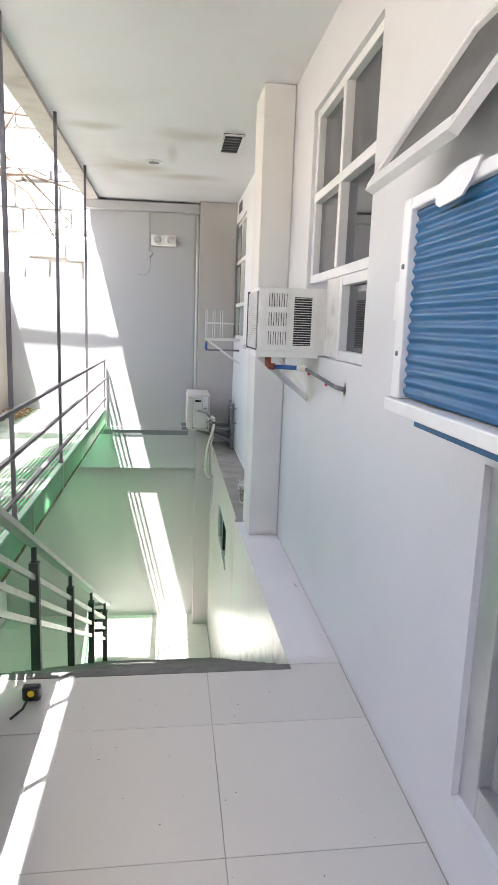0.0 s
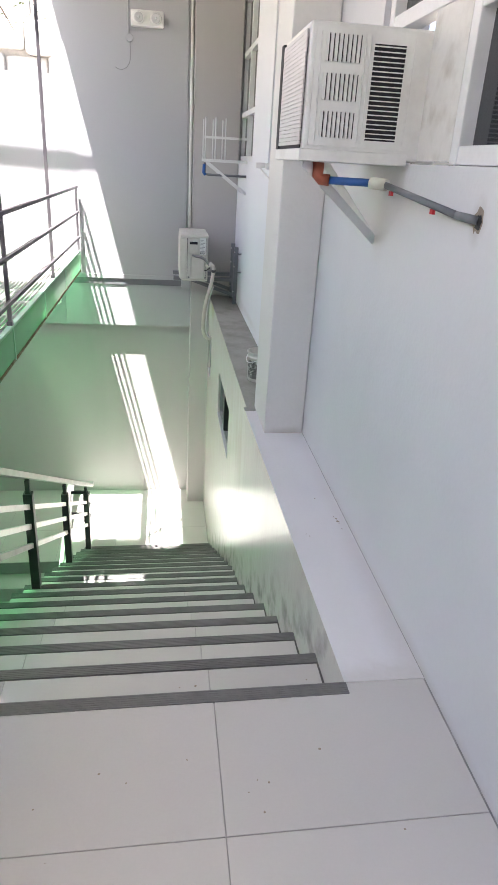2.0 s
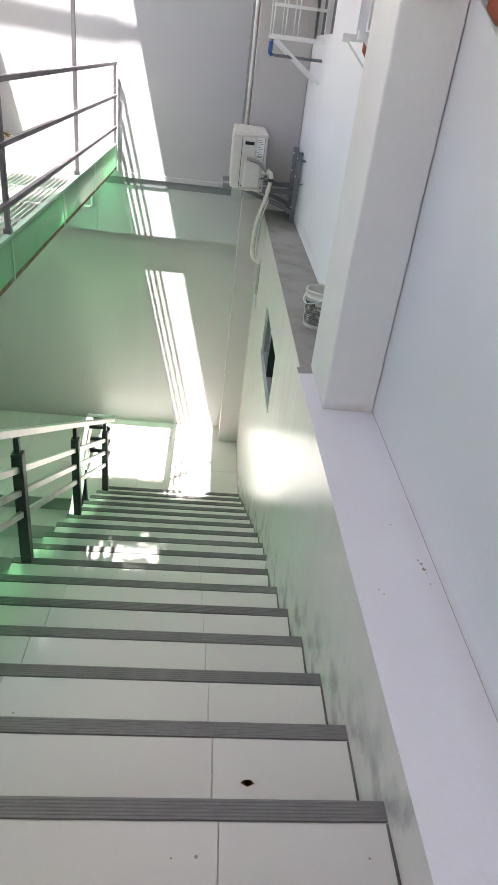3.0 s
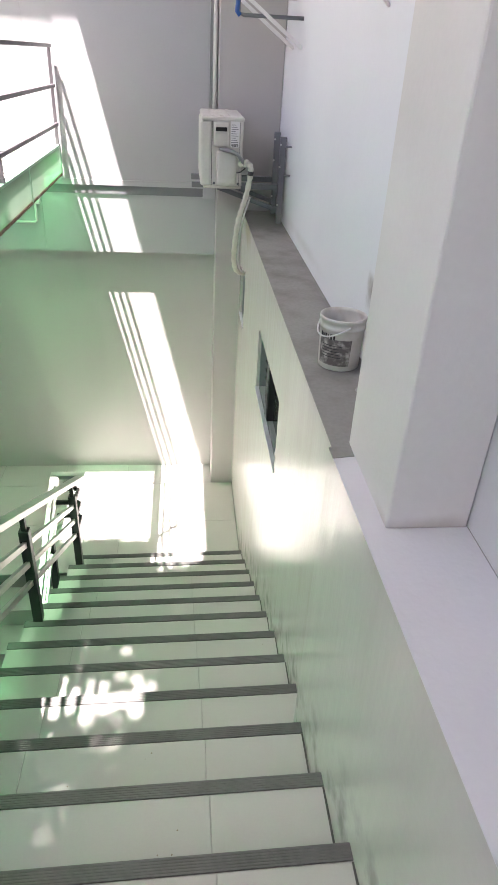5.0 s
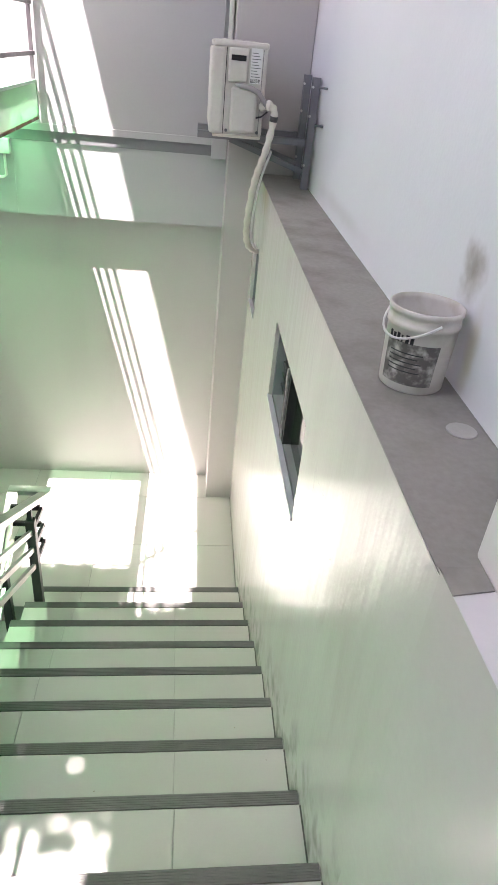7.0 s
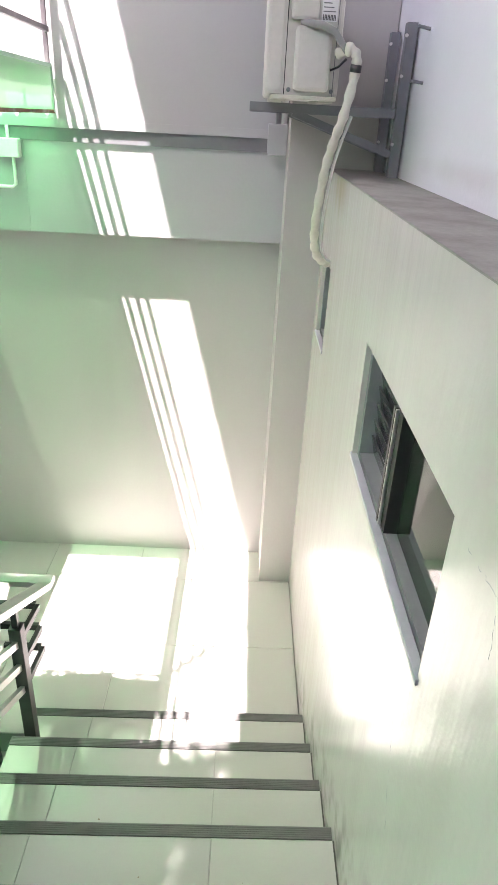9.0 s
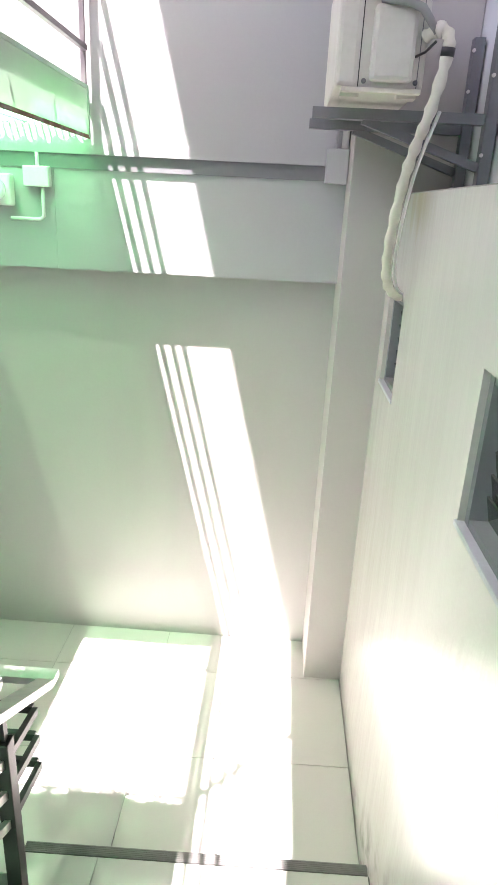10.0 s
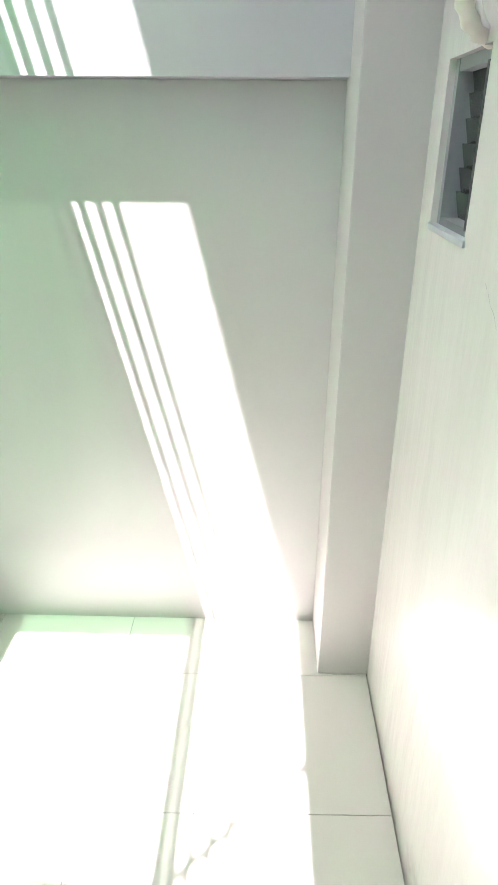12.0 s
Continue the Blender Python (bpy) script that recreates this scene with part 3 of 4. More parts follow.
# ---- stair railing ----
def railing():
    r = thing("stair_railing", (-1.24, 2.5, -1.5), "black steel posts with brushed steel rails and handrail", "railing")
    slope = RISE / RUN
    ln = lambda y, h: (-1.24, y, -slope * y + h)
    for y in (0.79, 1.96, 3.13, 4.30):
        k = max(0, math.ceil(y / RUN - 0.02))
        z0 = -k * RISE if y > 0 else 0.0
        zt = -slope * y + 0.7
        part("post", one_box(-1.265, -1.215, y - 0.025, y + 0.025, z0, zt - 0.09, bevel=0.003), M_BLACK, r)
        part("neck", one_box(-1.252, -1.228, y - 0.012, y + 0.012, zt - 0.09, zt - 0.012), M_BLACK, r)
    part("handrail", bar(bmesh.new(), ln(-0.24, 0.715), (-1.24, 4.66, -slope * 4.66 + 0.715), 0.06, 0.03), M_RAIL, r)
    for h in (0.52, 0.395, 0.27):
        part("rail", bar(bmesh.new(), ln(-0.24, h), ln(4.30, h), 0.02, 0.03), M_RAIL, r)
        part("end_rail", bar(bmesh.new(), (-1.24, 4.33, -slope * 4.3 + h), (-1.24, 4.55, -slope * 4.3 + h - 0.03), 0.02, 0.03), M_BLACK, r)
        part("return_rail", bar(bmesh.new(), (-1.25, 4.56, -slope * 4.3 + h - 0.03), (-1.42, 4.56, -slope * 4.3 + h - 0.03), 0.02, 0.03), M_BLACK, r)
        part("lower_rail", bar(bmesh.new(), (-1.43, 4.55, -slope * 4.3 + h - 0.03), (-1.43, 1.0, -slope * 4.3 + h - 0.03 - 3.55 * slope), 0.02, 0.03), M_RAIL, r)
    zt = -slope * 4.66 + 0.715
    part("return_handrail", bar(bmesh.new(), (-1.21, 4.69, zt), (-1.46, 4.69, zt), 0.06, 0.03), M_RAIL, r)
    part("lower_handrail", bar(bmesh.new(), (-1.43, 4.66, zt), (-1.43, 1.0, zt - 3.66 * slope), 0.06, 0.03), M_RAIL, r)
    for y in (4.3, 3.13, 1.96):
        z = LOW - (4.56 - y) * slope
        part("lower_post", one_box(-1.455, -1.405, y - 0.025, y + 0.025, z - 0.1, z + 0.62, bevel=0.003), M_BLACK, r)
    return r


railing()
lowst = structure("stairs_lower", bmesh.new(), M_CONC, "lower flight of tiled stairs going back down", "stairs")
bm = bmesh.new()
pts = [(EDGE_Y, LOW - 0.2), (EDGE_Y, LOW - RISE)]
for k in range(1, 14):
    pts += [(EDGE_Y - k * RUN, LOW - k * RISE), (EDGE_Y - k * RUN, LOW - (k + 1) * RISE)]
pts += [(EDGE_Y - 13 * RUN, -5.0), (EDGE_Y, -5.0)]
prism(bm, pts, "x", -2.749, -1.39)
bm.to_mesh(lowst.data), bm.free()
lowst.data.materials.clear(), lowst.data.materials.append(M_TILE)


# ---- window air conditioner ----
def window_unit():
    a = thing("air_conditioner", (0.06, 0.93, 1.3), "cream window air conditioner on a small bracket", "air conditioner")
    x0, x1, y0, y1, z0, z1 = -0.105, 0.3, 0.71, 1.13, 1.305, 1.64
    part("casing", one_box(x0, x1, y0, y1, z0, z1, bevel=0.008), M_AC, a)
    part("base_pan", one_box(x0 - 0.008, XW - 0.01, y0 - 0.006, y1, z0 - 0.012, z0 + 0.02, bevel=0.003), M_AC, a)
    bm = bmesh.new()
    prism(bm, [(x0 + 0.015, z0 + 0.03), (x1 - 0.09, z0 + 0.03), (x1 - 0.09, z1 - 0.015), (x0 + 0.015, z1 - 0.015)], "y", y0 - 0.006, y0 - 0.0005)
    part("side_panel", bm, M_AC, a)
    for ax, bx in ((x0 + 0.03, 0.052), (0.062, 0.19)):
        for sx in (ax, bx - 0.003):
            part("pressed_rib", one_box(sx, sx + 0.003, y0 - 0.0085, y0 - 0.0055, z0 + 0.04, z1 - 0.025, bevel=0.001), M_AC, a)
    f = y0 - 0.0075
    gx0, gx1, gz0, gz1 = 0.075, 0.165, z0 + 0.05, z1 - 0.045
    # flat black plate stands in for the shade inside the grille
    part("grille_shade", one_box(gx0, gx1, f, f + 0.001, gz0, gz1), M_DARK, a, "black plate standing in for the shade behind the grille")
    nsl = 20
    for k in range(nsl):
        z = gz0 + (gz1 - gz0) * (k + 0.5) / nsl
        part("slat", one_box(gx0 - 0.002, gx1 + 0.002, f - 0.005, f - 0.0005, z - 0.0015, z + 0.0012), M_AC, a)
    for j in range(3):
        zc = z0 + 0.085 + j * 0.094
        for k in range(8):
            x = -0.062 + k * 0.0125
            bm = bmesh.new()
            prism(bm, [(x, zc - 0.033), (x + 0.008, zc - 0.033), (x + 0.008, zc + 0.033), (x, zc + 0.033)], "y", f - 0.004, f + 0.0003)
            part("louvre", bm, M_AC, a)
            # black strip painted as the shade between two louvres
            part("slot", one_box(x + 0.008, x + 0.0115, f - 0.001, f, zc - 0.033, zc + 0.033), M_DARK, a)
    # black sheet painted as the shade behind the fins
    part("coil_shade", one_box(x0 - 0.003, x0 - 0.001, y0 + 0.02, y1 - 0.02, z0 + 0.02, z1 - 0.02), M_DARK, a)
    for k in range(26):
        z = z0 + 0.03 + k * 0.011
        part("coil_fin", one_box(x0 - 0.008, x0 - 0.0035, y0 + 0.012, y1 - 0.05, z, z + 0.0099), M_FIN, a)
    part("coil_end", one_box(x0 - 0.009, x0 - 0.0005, y1 - 0.046, y1 - 0.004, z0 + 0.02, z1 - 0.01), M_DARK, a)
    part("filler_panel", one_box(XW + 0.02, XW + 0.04, 0.47, y0 - 0.001, 1.31, 1.685), M_SOIL, a, "painted filler board beside the unit")
    part("brace", bar(bmesh.new(), (-0.09, y0 + 0.03, z0 - 0.014), (XW, 0.95, 1.056), 0.004, 0.03), M_FRAME, a)
    part("brace_far", bar(bmesh.new(), (0.06, y1 - 0.03, z0 - 0.014), (XW, 0.96, 1.056), 0.004, 0.025), M_FRAME, a)
    d = thing("drain_pipe", (XW, 0.2, 1.19), "blue and grey drain pipe with orange elbow", "pipe")
    part("elbow", tube(bmesh.new(), [(-0.04, y0 + 0.05, z0 - 0.014), (-0.04, y0 + 0.05, 1.255), (-0.03, y0 + 0.048, 1.245), (-0.005, y0 + 0.04, 1.243)], 0.017, 12), M_RED, d, "rusty orange pipe elbow")
    part("blue_pipe", tube(bmesh.new(), [(-0.005, y0 + 0.04, 1.243), (0.115, y0 - 0.01, 1.243)], 0.0115, 12), M_BPIPE, d, "blue plastic pipe")
    part("coupling", tube(bmesh.new(), [(0.11, y0 - 0.01, 1.243), (0.145, y0 - 0.05, 1.241)], 0.017, 12), M_LAG, d)
    part("grey_pipe", tube(bmesh.new(), [(0.14, y0 - 0.045, 1.241), (XW - 0.03, 0.25, 1.192)], 0.009, 12), M_GPIPE, d, "grey plastic pipe")
    part("wall_stub", tube(bmesh.new(), [(XW - 0.031, 0.251, 1.1922), (XW - 0.016, 0.222, 1.1885), (XW + 0.002, 0.2, 1.185)], [0.0095, 0.0105, 0.0105], 12), M_GPIPE, d)
    for k, (f, drop) in enumerate(((0.12, 0.012), (0.72, 0.012))):
        a, b = Vector((0.14, y0 - 0.045, 1.241)), Vector((XW - 0.03, 0.25, 1.192))
        p = a.lerp(b, f)
        part("red_tag", one_box(p.x - 0.004, p.x + 0.004, p.y - 0.009, p.y + 0.009, p.z - drop - 0.009, p.z - drop + 0.003), M_TAG, d, "scrap of red tape")
    hole = thing("wall_hole", (XW, 0.195, 1.184), "broken plaster hole round the drain pipe", "hole")
    rr = random.Random(12)
    # the inner black disc paints the shaded depth of the hole
    for mat_, size, lift in ((M_CHIP, 0.034, 0.0006), (M_DARK, 0.021, 0.0012)):
        bm = bmesh.new()
        rim = [(0.195 + size * rr.uniform(0.6, 1.1) * math.cos(a * math.tau / 14), 1.184 + size * rr.uniform(0.6, 1.1) * math.sin(a * math.tau / 14)) for a in range(14)]
        lo, hi = [bm.verts.new((XW - 0.0002, *q)) for q in rim], [bm.verts.new((XW - lift, *q)) for q in rim]
        bm.faces.new(hi)
        for a in range(14):
            bm.faces.new((lo[a], lo[(a + 1) % 14], hi[(a + 1) % 14], hi[a]))
        part("broken_rim" if size > 0.03 else "opening", bm, mat_, hole)


window_unit()


# ---- windows ----
def casement(name, x, y0, y1, z0, z1, mids, bars, pane_mats, t=0.045, label="white framed window with dark glass", frame_mat=None, depth=0.06):
    """A window in the long wall: an outer frame, mullions at y values, bars at z values, one pane a field."""
    fm = frame_mat or M_FRAME
    w = tagged(new(name), label, "window", kind="structure")
    w.location = (x, (y0 + y1) / 2, z0)
    xa, xb = x + 0.02, x + 0.02 + depth
    for a, b in ((y0, y0 + t), (y1 - t, y1)):
        part("window_frame", one_box(xa, xb, a, b, z0, z1, bevel=0.003), fm, w)
    for a, b in ((z0, z0 + t), (z1 - t, z1)):
        part("window_frame", one_box(xa + 0.002, xb, y0 + t, y1 - t, a, b, bevel=0.003), fm, w)
    for m in mids:
        part("mullion", one_box(xa - 0.004, xb, m - t / 2, m + t / 2, z0 + t, z1 - t, bevel=0.003), fm, w)
    for z in bars:
        part("transom", one_box(xa - 0.006, xb, y0 + t, y1 - t, z - t / 2, z + t / 2, bevel=0.003), fm, w)
    ys, zs = [y0, *mids, y1], [z0, *bars, z1]
    i = 0
    for a, b in zip(ys, ys[1:]):
        for c, d in zip(zs, zs[1:]):
            part("pane", one_box(xb - 0.022, xb - 0.016, a + t / 3, b - t / 3, c + t / 3, d - t / 3), pane_mats[i % len(pane_mats)], w)
            i += 1
    return w


casement("window_1", XW, -0.03, 1.14, 1.69, 2.6, [0.56], [2.14], [M_PANE, M_PANE_MATT, M_PANE_MATT, M_PANE_MATT])
w1b = casement("window_2", XW, -0.028, 0.47, 1.302, 1.688, [], [], [M_PANE], label="small fixed window with dark glass beside the unit")
casement("window_3", XF, 4.7, 5.85, 1.28, 2.68, [5.28], [1.69, 2.2], [M_PANE_MATT], label="white framed window in the far wall")
casement("window_8", XF + 0.03, 2.45, 3.76, 1.28, 2.68, [3.1], [1.69, 2.2], [M_PANE_MATT], label="recessed white framed window behind the pillar")
casement("window_4", XW, -2.6, -1.15, 1.24, 2.6, [-1.9], [1.86], [M_FRAME, M_PANE], label="white framed window with blue sheet in it")
casement("window_5", XW, -2.6, -1.1, 0.24, 1.14, [-1.9], [], [M_DUSTY], t=0.09, label="aluminium framed low window", frame_mat=M_ALU)

# blue corrugated sheet on a frame that stands out from the near window, with its shelf
BX = -0.046
hatch = thing("window_hatch", (BX, -1.9, 1.3), "white framed hatch closed with blue corrugated sheet", "hatch")
bm = bmesh.new()
n = 136
cols = []
for y in (-2.55, -1.19):
    cols.append([bm.verts.new((BX + 0.007 + 0.003 * math.cos(i * math.pi / 4), y, 1.31 + 0.385 * i / n)) for i in range(n + 1)])
for i in range(n):
    f = bm.faces.new((cols[0][i], cols[1][i], cols[1][i + 1], cols[0][i + 1]))
    f.smooth = True
part("blue_panel", bm, M_BLUE, hatch, "blue corrugated roofing sheet")
part("edge_frame", one_box(BX - 0.008, BX + 0.02, -1.214, -1.17, 1.306, 1.715, bevel=0.003), M_FRAME, hatch)
part("top_frame", one_box(BX - 0.008, BX + 0.02, -2.55, -1.2145, 1.69, 1.715, bevel=0.003), M_FRAME, hatch)
part("side_board", one_box(BX + 0.021, XW - 0.001, -1.196, -1.174, 1.306, 1.713), M_FRAME, hatch)
part("top_board", one_box(BX + 0.021, XW - 0.001, -2.55, -1.197, 1.695, 1.713), M_FRAME, hatch)
part("shelf", one_box(BX - 0.02, XW - 0.001, -2.6, -1.165, 1.276, 1.305, bevel=0.004), M_FRAME, hatch, "thick white painted shelf")
bm = bmesh.new()
prism(bm, [(-1.52, 1.722), (-1.44, 1.724), (-1.375, 1.712), (-1.35, 1.7), (-1.352, 1.676), (-1.372, 1.668), (-1.46, 1.672), (-1.49, 1.69), (-1.51, 1.708)], "x", BX - 0.014, BX - 0.0095)
part("bent_tab", bm, M_FRAME, hatch, "bent white sheet metal tab")
part("blue_trim", one_box(BX + 0.0, BX + 0.03, -2.6, -1.3, 1.26, 1.2755), M_BLUE, hatch)
for z in (1.4, 1.58):
    part("screw", lathe(bmesh.new(), [(0.006, 0.0), (0.005, -0.003)], (BX - 0.008, -1.193, z), 10, "x"), M_GPIPE, hatch)


def sash():
    s = thing("open_sash", (0.1, -0.8, 1.9), "open white window sash with dusty glass", "window sash")
    a, u, r = Vector((0.064, -0.542, 1.877)), Vector((0.16, -0.30, 0.33)), Vector((0.006, -0.349, 0.01))
    def at(p, q):
        return a + u * p + r * q
    nrm = u.cross(r).normalized()
    for q in (0, 1.6):
        part("stile", bar(bmesh.new(), at(-0.03, q), at(1.0, q), 0.04, 0.026, nrm), M_FRAME, s)
    for p in (0, 1.0):
        part("rail", bar(bmesh.new(), at(p, -0.02), at(p, 1.6), 0.042, 0.028, nrm), M_FRAME, s)
    bm = bmesh.new()
    bm.faces.new([bm.verts.new(at(*c)) for c in ((0, 0), (1.0, 0), (1.0, 1.6), (0, 1.6))])
    bmesh.ops.solidify(bm, geom=bm.faces[:], thickness=0.005)
    part("pane", bm, M_DUSTY, s, "dusty tinted glass")


sash()


def louvre_window(name, y0, y1, z0, z1, mid=None, label=""):
    w = tagged(new(name), label, "window", kind="structure")
    w.location = (0.05, (y0 + y1) / 2, z0)
    t = 0.028
    xa, xb = 0.018, 0.075
    for a, b in ((y0, y0 + t), (y1 - t, y1)):
        part("window_frame", one_box(xa, xb, a, b, z0, z1), M_GFRAME, w)
    for a, b in ((z0, z0 + t), (z1 - t, z1)):
        part("window_frame", one_box(xa + 0.002, xb, y0 + t, y1 - t, a, b), M_GFRAME, w)
    part("window_sill", one_box(-0.006, xa, y0 - 0.01, y1 + 0.01, z0 - 0.004, z0 + 0.012, bevel=0.002), M_SILL, w, "pale grey sloping sill")
    m = mid or y0
    if mid:
        part("mullion", one_box(xa - 0.004, xb, mid - 0.04, mid + 0.006, z0 + t, z1 - t), M_DARK, w)
        part("mullion_trim", one_box(xa - 0.012, xa - 0.004, mid + 0.001, mid + 0.008, z0 + t, z1 - t), M_ALU, w, "pale metal strip")
        part("pane", one_box(0.05, 0.055, y0 + t, mid - 0.04, z0 + t, z1 - t), M_GREENGL, w)
    a0, a1 = (mid + 0.02 if mid else y0 + t), y1 - t
    n = 6
    for k in range(n):
        z = z0 + t + (z1 - z0 - 2 * t) * (k + 0.5) / n
        bm = one_box(-0.04, 0.04, a0, a1, -0.003, 0.003)
        bmesh.ops.transform(bm, matrix=Matrix.Translation((0.062, 0, z)) @ Matrix.Rotation(radians(77), 4, "Y"), verts=bm.verts)
        part("louvre", bm, M_SLAT, w)
    part("clip_strip", one_box(xa - 0.012, xa - 0.002, a0 - 0.004, a0 + 0.01, z0 + t, z1 - t), M_BLACK, w)
    return w


louvre_window("window_6", 3.286, 4.247, -0.872, -0.476, 3.8, "grey framed window, half louvred, half fixed glass")
louvre_window("window_7", 5.305, 5.64, -0.872, -0.476, None, "small grey framed louvre window")


# ---- outdoor condenser on its brackets ----
def condenser():
    for y in (5.35, 5.68):
        b = thing("wall_bracket", (XF, y, DUCT), "grey painted steel angle bracket on the wall", "bracket", "condenser brackets")
        part("upright", bar(bmesh.new(), (XF - 0.03, y, DUCT + 0.005), (XF - 0.03, y, 0.485), 0.04, 0.05, (0, 1, 0)), M_BKT, b)
        part("arm", bar(bmesh.new(), (XF - 0.055, y, 0.165), (-0.4, y, 0.165), 0.045, 0.035), M_BKT, b)
        part("strut", bar(bmesh.new(), (XF - 0.05, y + 0.005, 0.01), (-0.22, y + 0.005, 0.15), 0.03, 0.03), M_BKT, b)
        for z in (0.05, 0.3, 0.44):
            part("anchor_bolt", tube(bmesh.new(), [(XF - 0.05, y - 0.026, z), (XF - 0.05, y - 0.033, z)], 0.007, 6), M_GALV, b)
    c = thing("condenser", (-0.21, 5.4, 0.184), "aged cream outdoor condenser unit on wall brackets", "air conditioner")
    x0, x1, y0, y1, z0, z1 = -0.335, -0.075, 5.06, 5.7, 0.2, 0.615
    part("casing", one_box(x0 + 0.03, x1, y0, y1, z0, z1 - 0.018, bevel=0.012), M_COND, c)
    part("lid", one_box(x0 - 0.006, x1 + 0.006, y0 - 0.006, y1, z1 - 0.03, z1, bevel=0.012), M_COND, c)
    for k in range(3):
        part("lid_rib", one_box(x0 + 0.05 + k * 0.06, x0 + 0.075 + k * 0.06, y0 + 0.03, y1 - 0.05, z1 - 0.002, z1 + 0.004, bevel=0.0015), M_COND, c)
    part("front_edge", one_box(x0 - 0.012, x0 + 0.058, y0 - 0.004, y1, z0 + 0.004, z1 - 0.03, bevel=0.014), M_COND, c)
    part("panel_seam", one_box(x0 + 0.0585, x0 + 0.0615, y0 - 0.002, y0 + 0.001, z0 + 0.006, z1 - 0.03), M_DARK, c)
    part("corner_seam", one_box(x1 - 0.022, x1 - 0.0195, y0 - 0.0015, y0 + 0.001, z0 + 0.006, z1 - 0.03), M_GPIPE, c)
    part("valve_cover", one_box(-0.245, -0.113, y0 - 0.034, y0 + 0.002, z0 + 0.018, z0 + 0.222, bevel=0.014), M_COND, c)
    part("handle_cover", one_box(-0.266, -0.165, y0 - 0.016, y0 + 0.002, z0 + 0.238, z0 + 0.388, bevel=0.012), M_COND, c)
    # raised black plate stands in for the shaded hand grip
    part("handle_shade", one_box(-0.252, -0.18, y0 - 0.019, y0 - 0.0165, z0 + 0.332, z0 + 0.356), M_DARK, c)
    part("handle_lip", one_box(-0.254, -0.178, y0 - 0.026, y0 - 0.0165, z0 + 0.356, z0 + 0.364, bevel=0.002), M_COND, c)
    part("rating_plate", one_box(-0.156, -0.101, y0 - 0.003, y0 + 0.001, z0 + 0.24, z0 + 0.392), M_FRAME, c, "white printed rating plate")
    for k in range(9):
        part("print_line", one_box(-0.152, -0.107 - 0.008 * (k % 3), y0 - 0.0042, y0 - 0.0032, z0 + 0.268 + k * 0.0125, z0 + 0.271 + k * 0.0125), M_GPIPE, c)
    for k in range(9):
        part("code_bar", one_box(-0.152 + k * 0.0053, -0.1495 + k * 0.0053 + 0.0008 * (k % 2), y0 - 0.0042, y0 - 0.0032, z0 + 0.243, z0 + 0.26), M_INK, c)
    for x in (-0.258, -0.1):
        part("cover_screw", lathe(bmesh.new(), [(0.008, 0.0), (0.007, -0.005), (0.003, -0.006)], (x, y0, z0 + 0.022), 10, "y"), M_GPIPE, c)
    for x in (x0 + 0.04, x1 - 0.04):
        for y in (y0 + 0.07, y1 - 0.15):
            part("foot", one_box(x - 0.03, x + 0.03, y - 0.025, y + 0.025, 0.184, 0.2), M_COND, c)
    part("base_rail", one_box(x0 + 0.01, x1 - 0.005, y0 - 0.008, y0 + 0.02, 0.19, 0.204, bevel=0.003), M_LAG, c, "yellowed base edge")
    part("service_cable", tube(bmesh.new(), [(-0.225, y0 - 0.016, 0.432), (-0.2, y0 - 0.04, 0.428), (-0.15, y0 - 0.05, 0.422), (-0.11, y0 - 0.055, 0.405), (-0.085, y0 - 0.055, 0.375), (-0.062, y0 - 0.055, 0.345)],
                               [0.008, 0.012, 0.013, 0.013, 0.012, 0.01], 10), M_WIRE, c, "grey taped cable sleeve")
    part("thin_cable", tube(bmesh.new(), [(-0.11, y0 - 0.01, 0.29), (-0.085, y0 - 0.03, 0.3), (-0.06, y0 - 0.05, 0.325)], 0.004, 6), M_BLACK, c)
    h = thing("lagged_pipe", (-0.04, 5.1, 0.3), "taped white refrigerant pipe bundle", "pipe")
    path = [(-0.09, y0 - 0.02, 0.34), (-0.055, y0 - 0.05, 0.355), (-0.026, y0 - 0.055, 0.335), (-0.026, y0 - 0.05, 0.27), (-0.047, 5.03, 0.145), (-0.072, 5.06, 0.05),
            (-0.09, 5.1, -0.05), (-0.1, 5.16, -0.2), (-0.096, 5.22, -0.33), (-0.07, 5.29, -0.415), (-0.02, 5.35, -0.455), (0.03, 5.38, -0.465)]
    fine = []
    for i in range(len(path) - 1):
        p0, p1, p2, p3 = (Vector(path[max(0, min(len(path) - 1, i + d))]) for d in (-1, 0, 1, 2))
        for s in range(6):
            t = s / 6
            fine.append(0.5 * ((2 * p1) + (-p0 + p2) * t + (2 * p0 - 5 * p1 + 4 * p2 - p3) * t * t + (-p0 + 3 * p1 - 3 * p2 + p3) * t ** 3))
    fine.append(Vector(path[-1]))
    part("lagging", tube(bmesh.new(), fine, [0.0175 + 0.003 * math.sin(i * 1.9) for i in range(len(fine))], 12), M_LAG, h)
    part("tape_band", tube(bmesh.new(), [fine[15], fine[17]], 0.0205, 12), M_BLACK, h, "black tape")
    part("tape_wrap", tube(bmesh.new(), fine[5:9], [0.021, 0.024, 0.023, 0.021], 12), M_PAIL, h, "loose pale tape wrapping")
    part("drain_tube", tube(bmesh.new(), [p + Vector((0.03, 0.01, 0)) for p in fine[24:-6]], 0.006, 8), M_FRAME, h, "thin white drain tube")


condenser()

# conduit along the end wall
trunk = thing("cable_trunking", (-0.8, YU, 0.0), "grey cable trunking along the end wall", "conduit")
part("tray", one_box(-2.6, -0.3, YU - 0.018, YU, 0.03, 0.07), M_GREY, trunk)
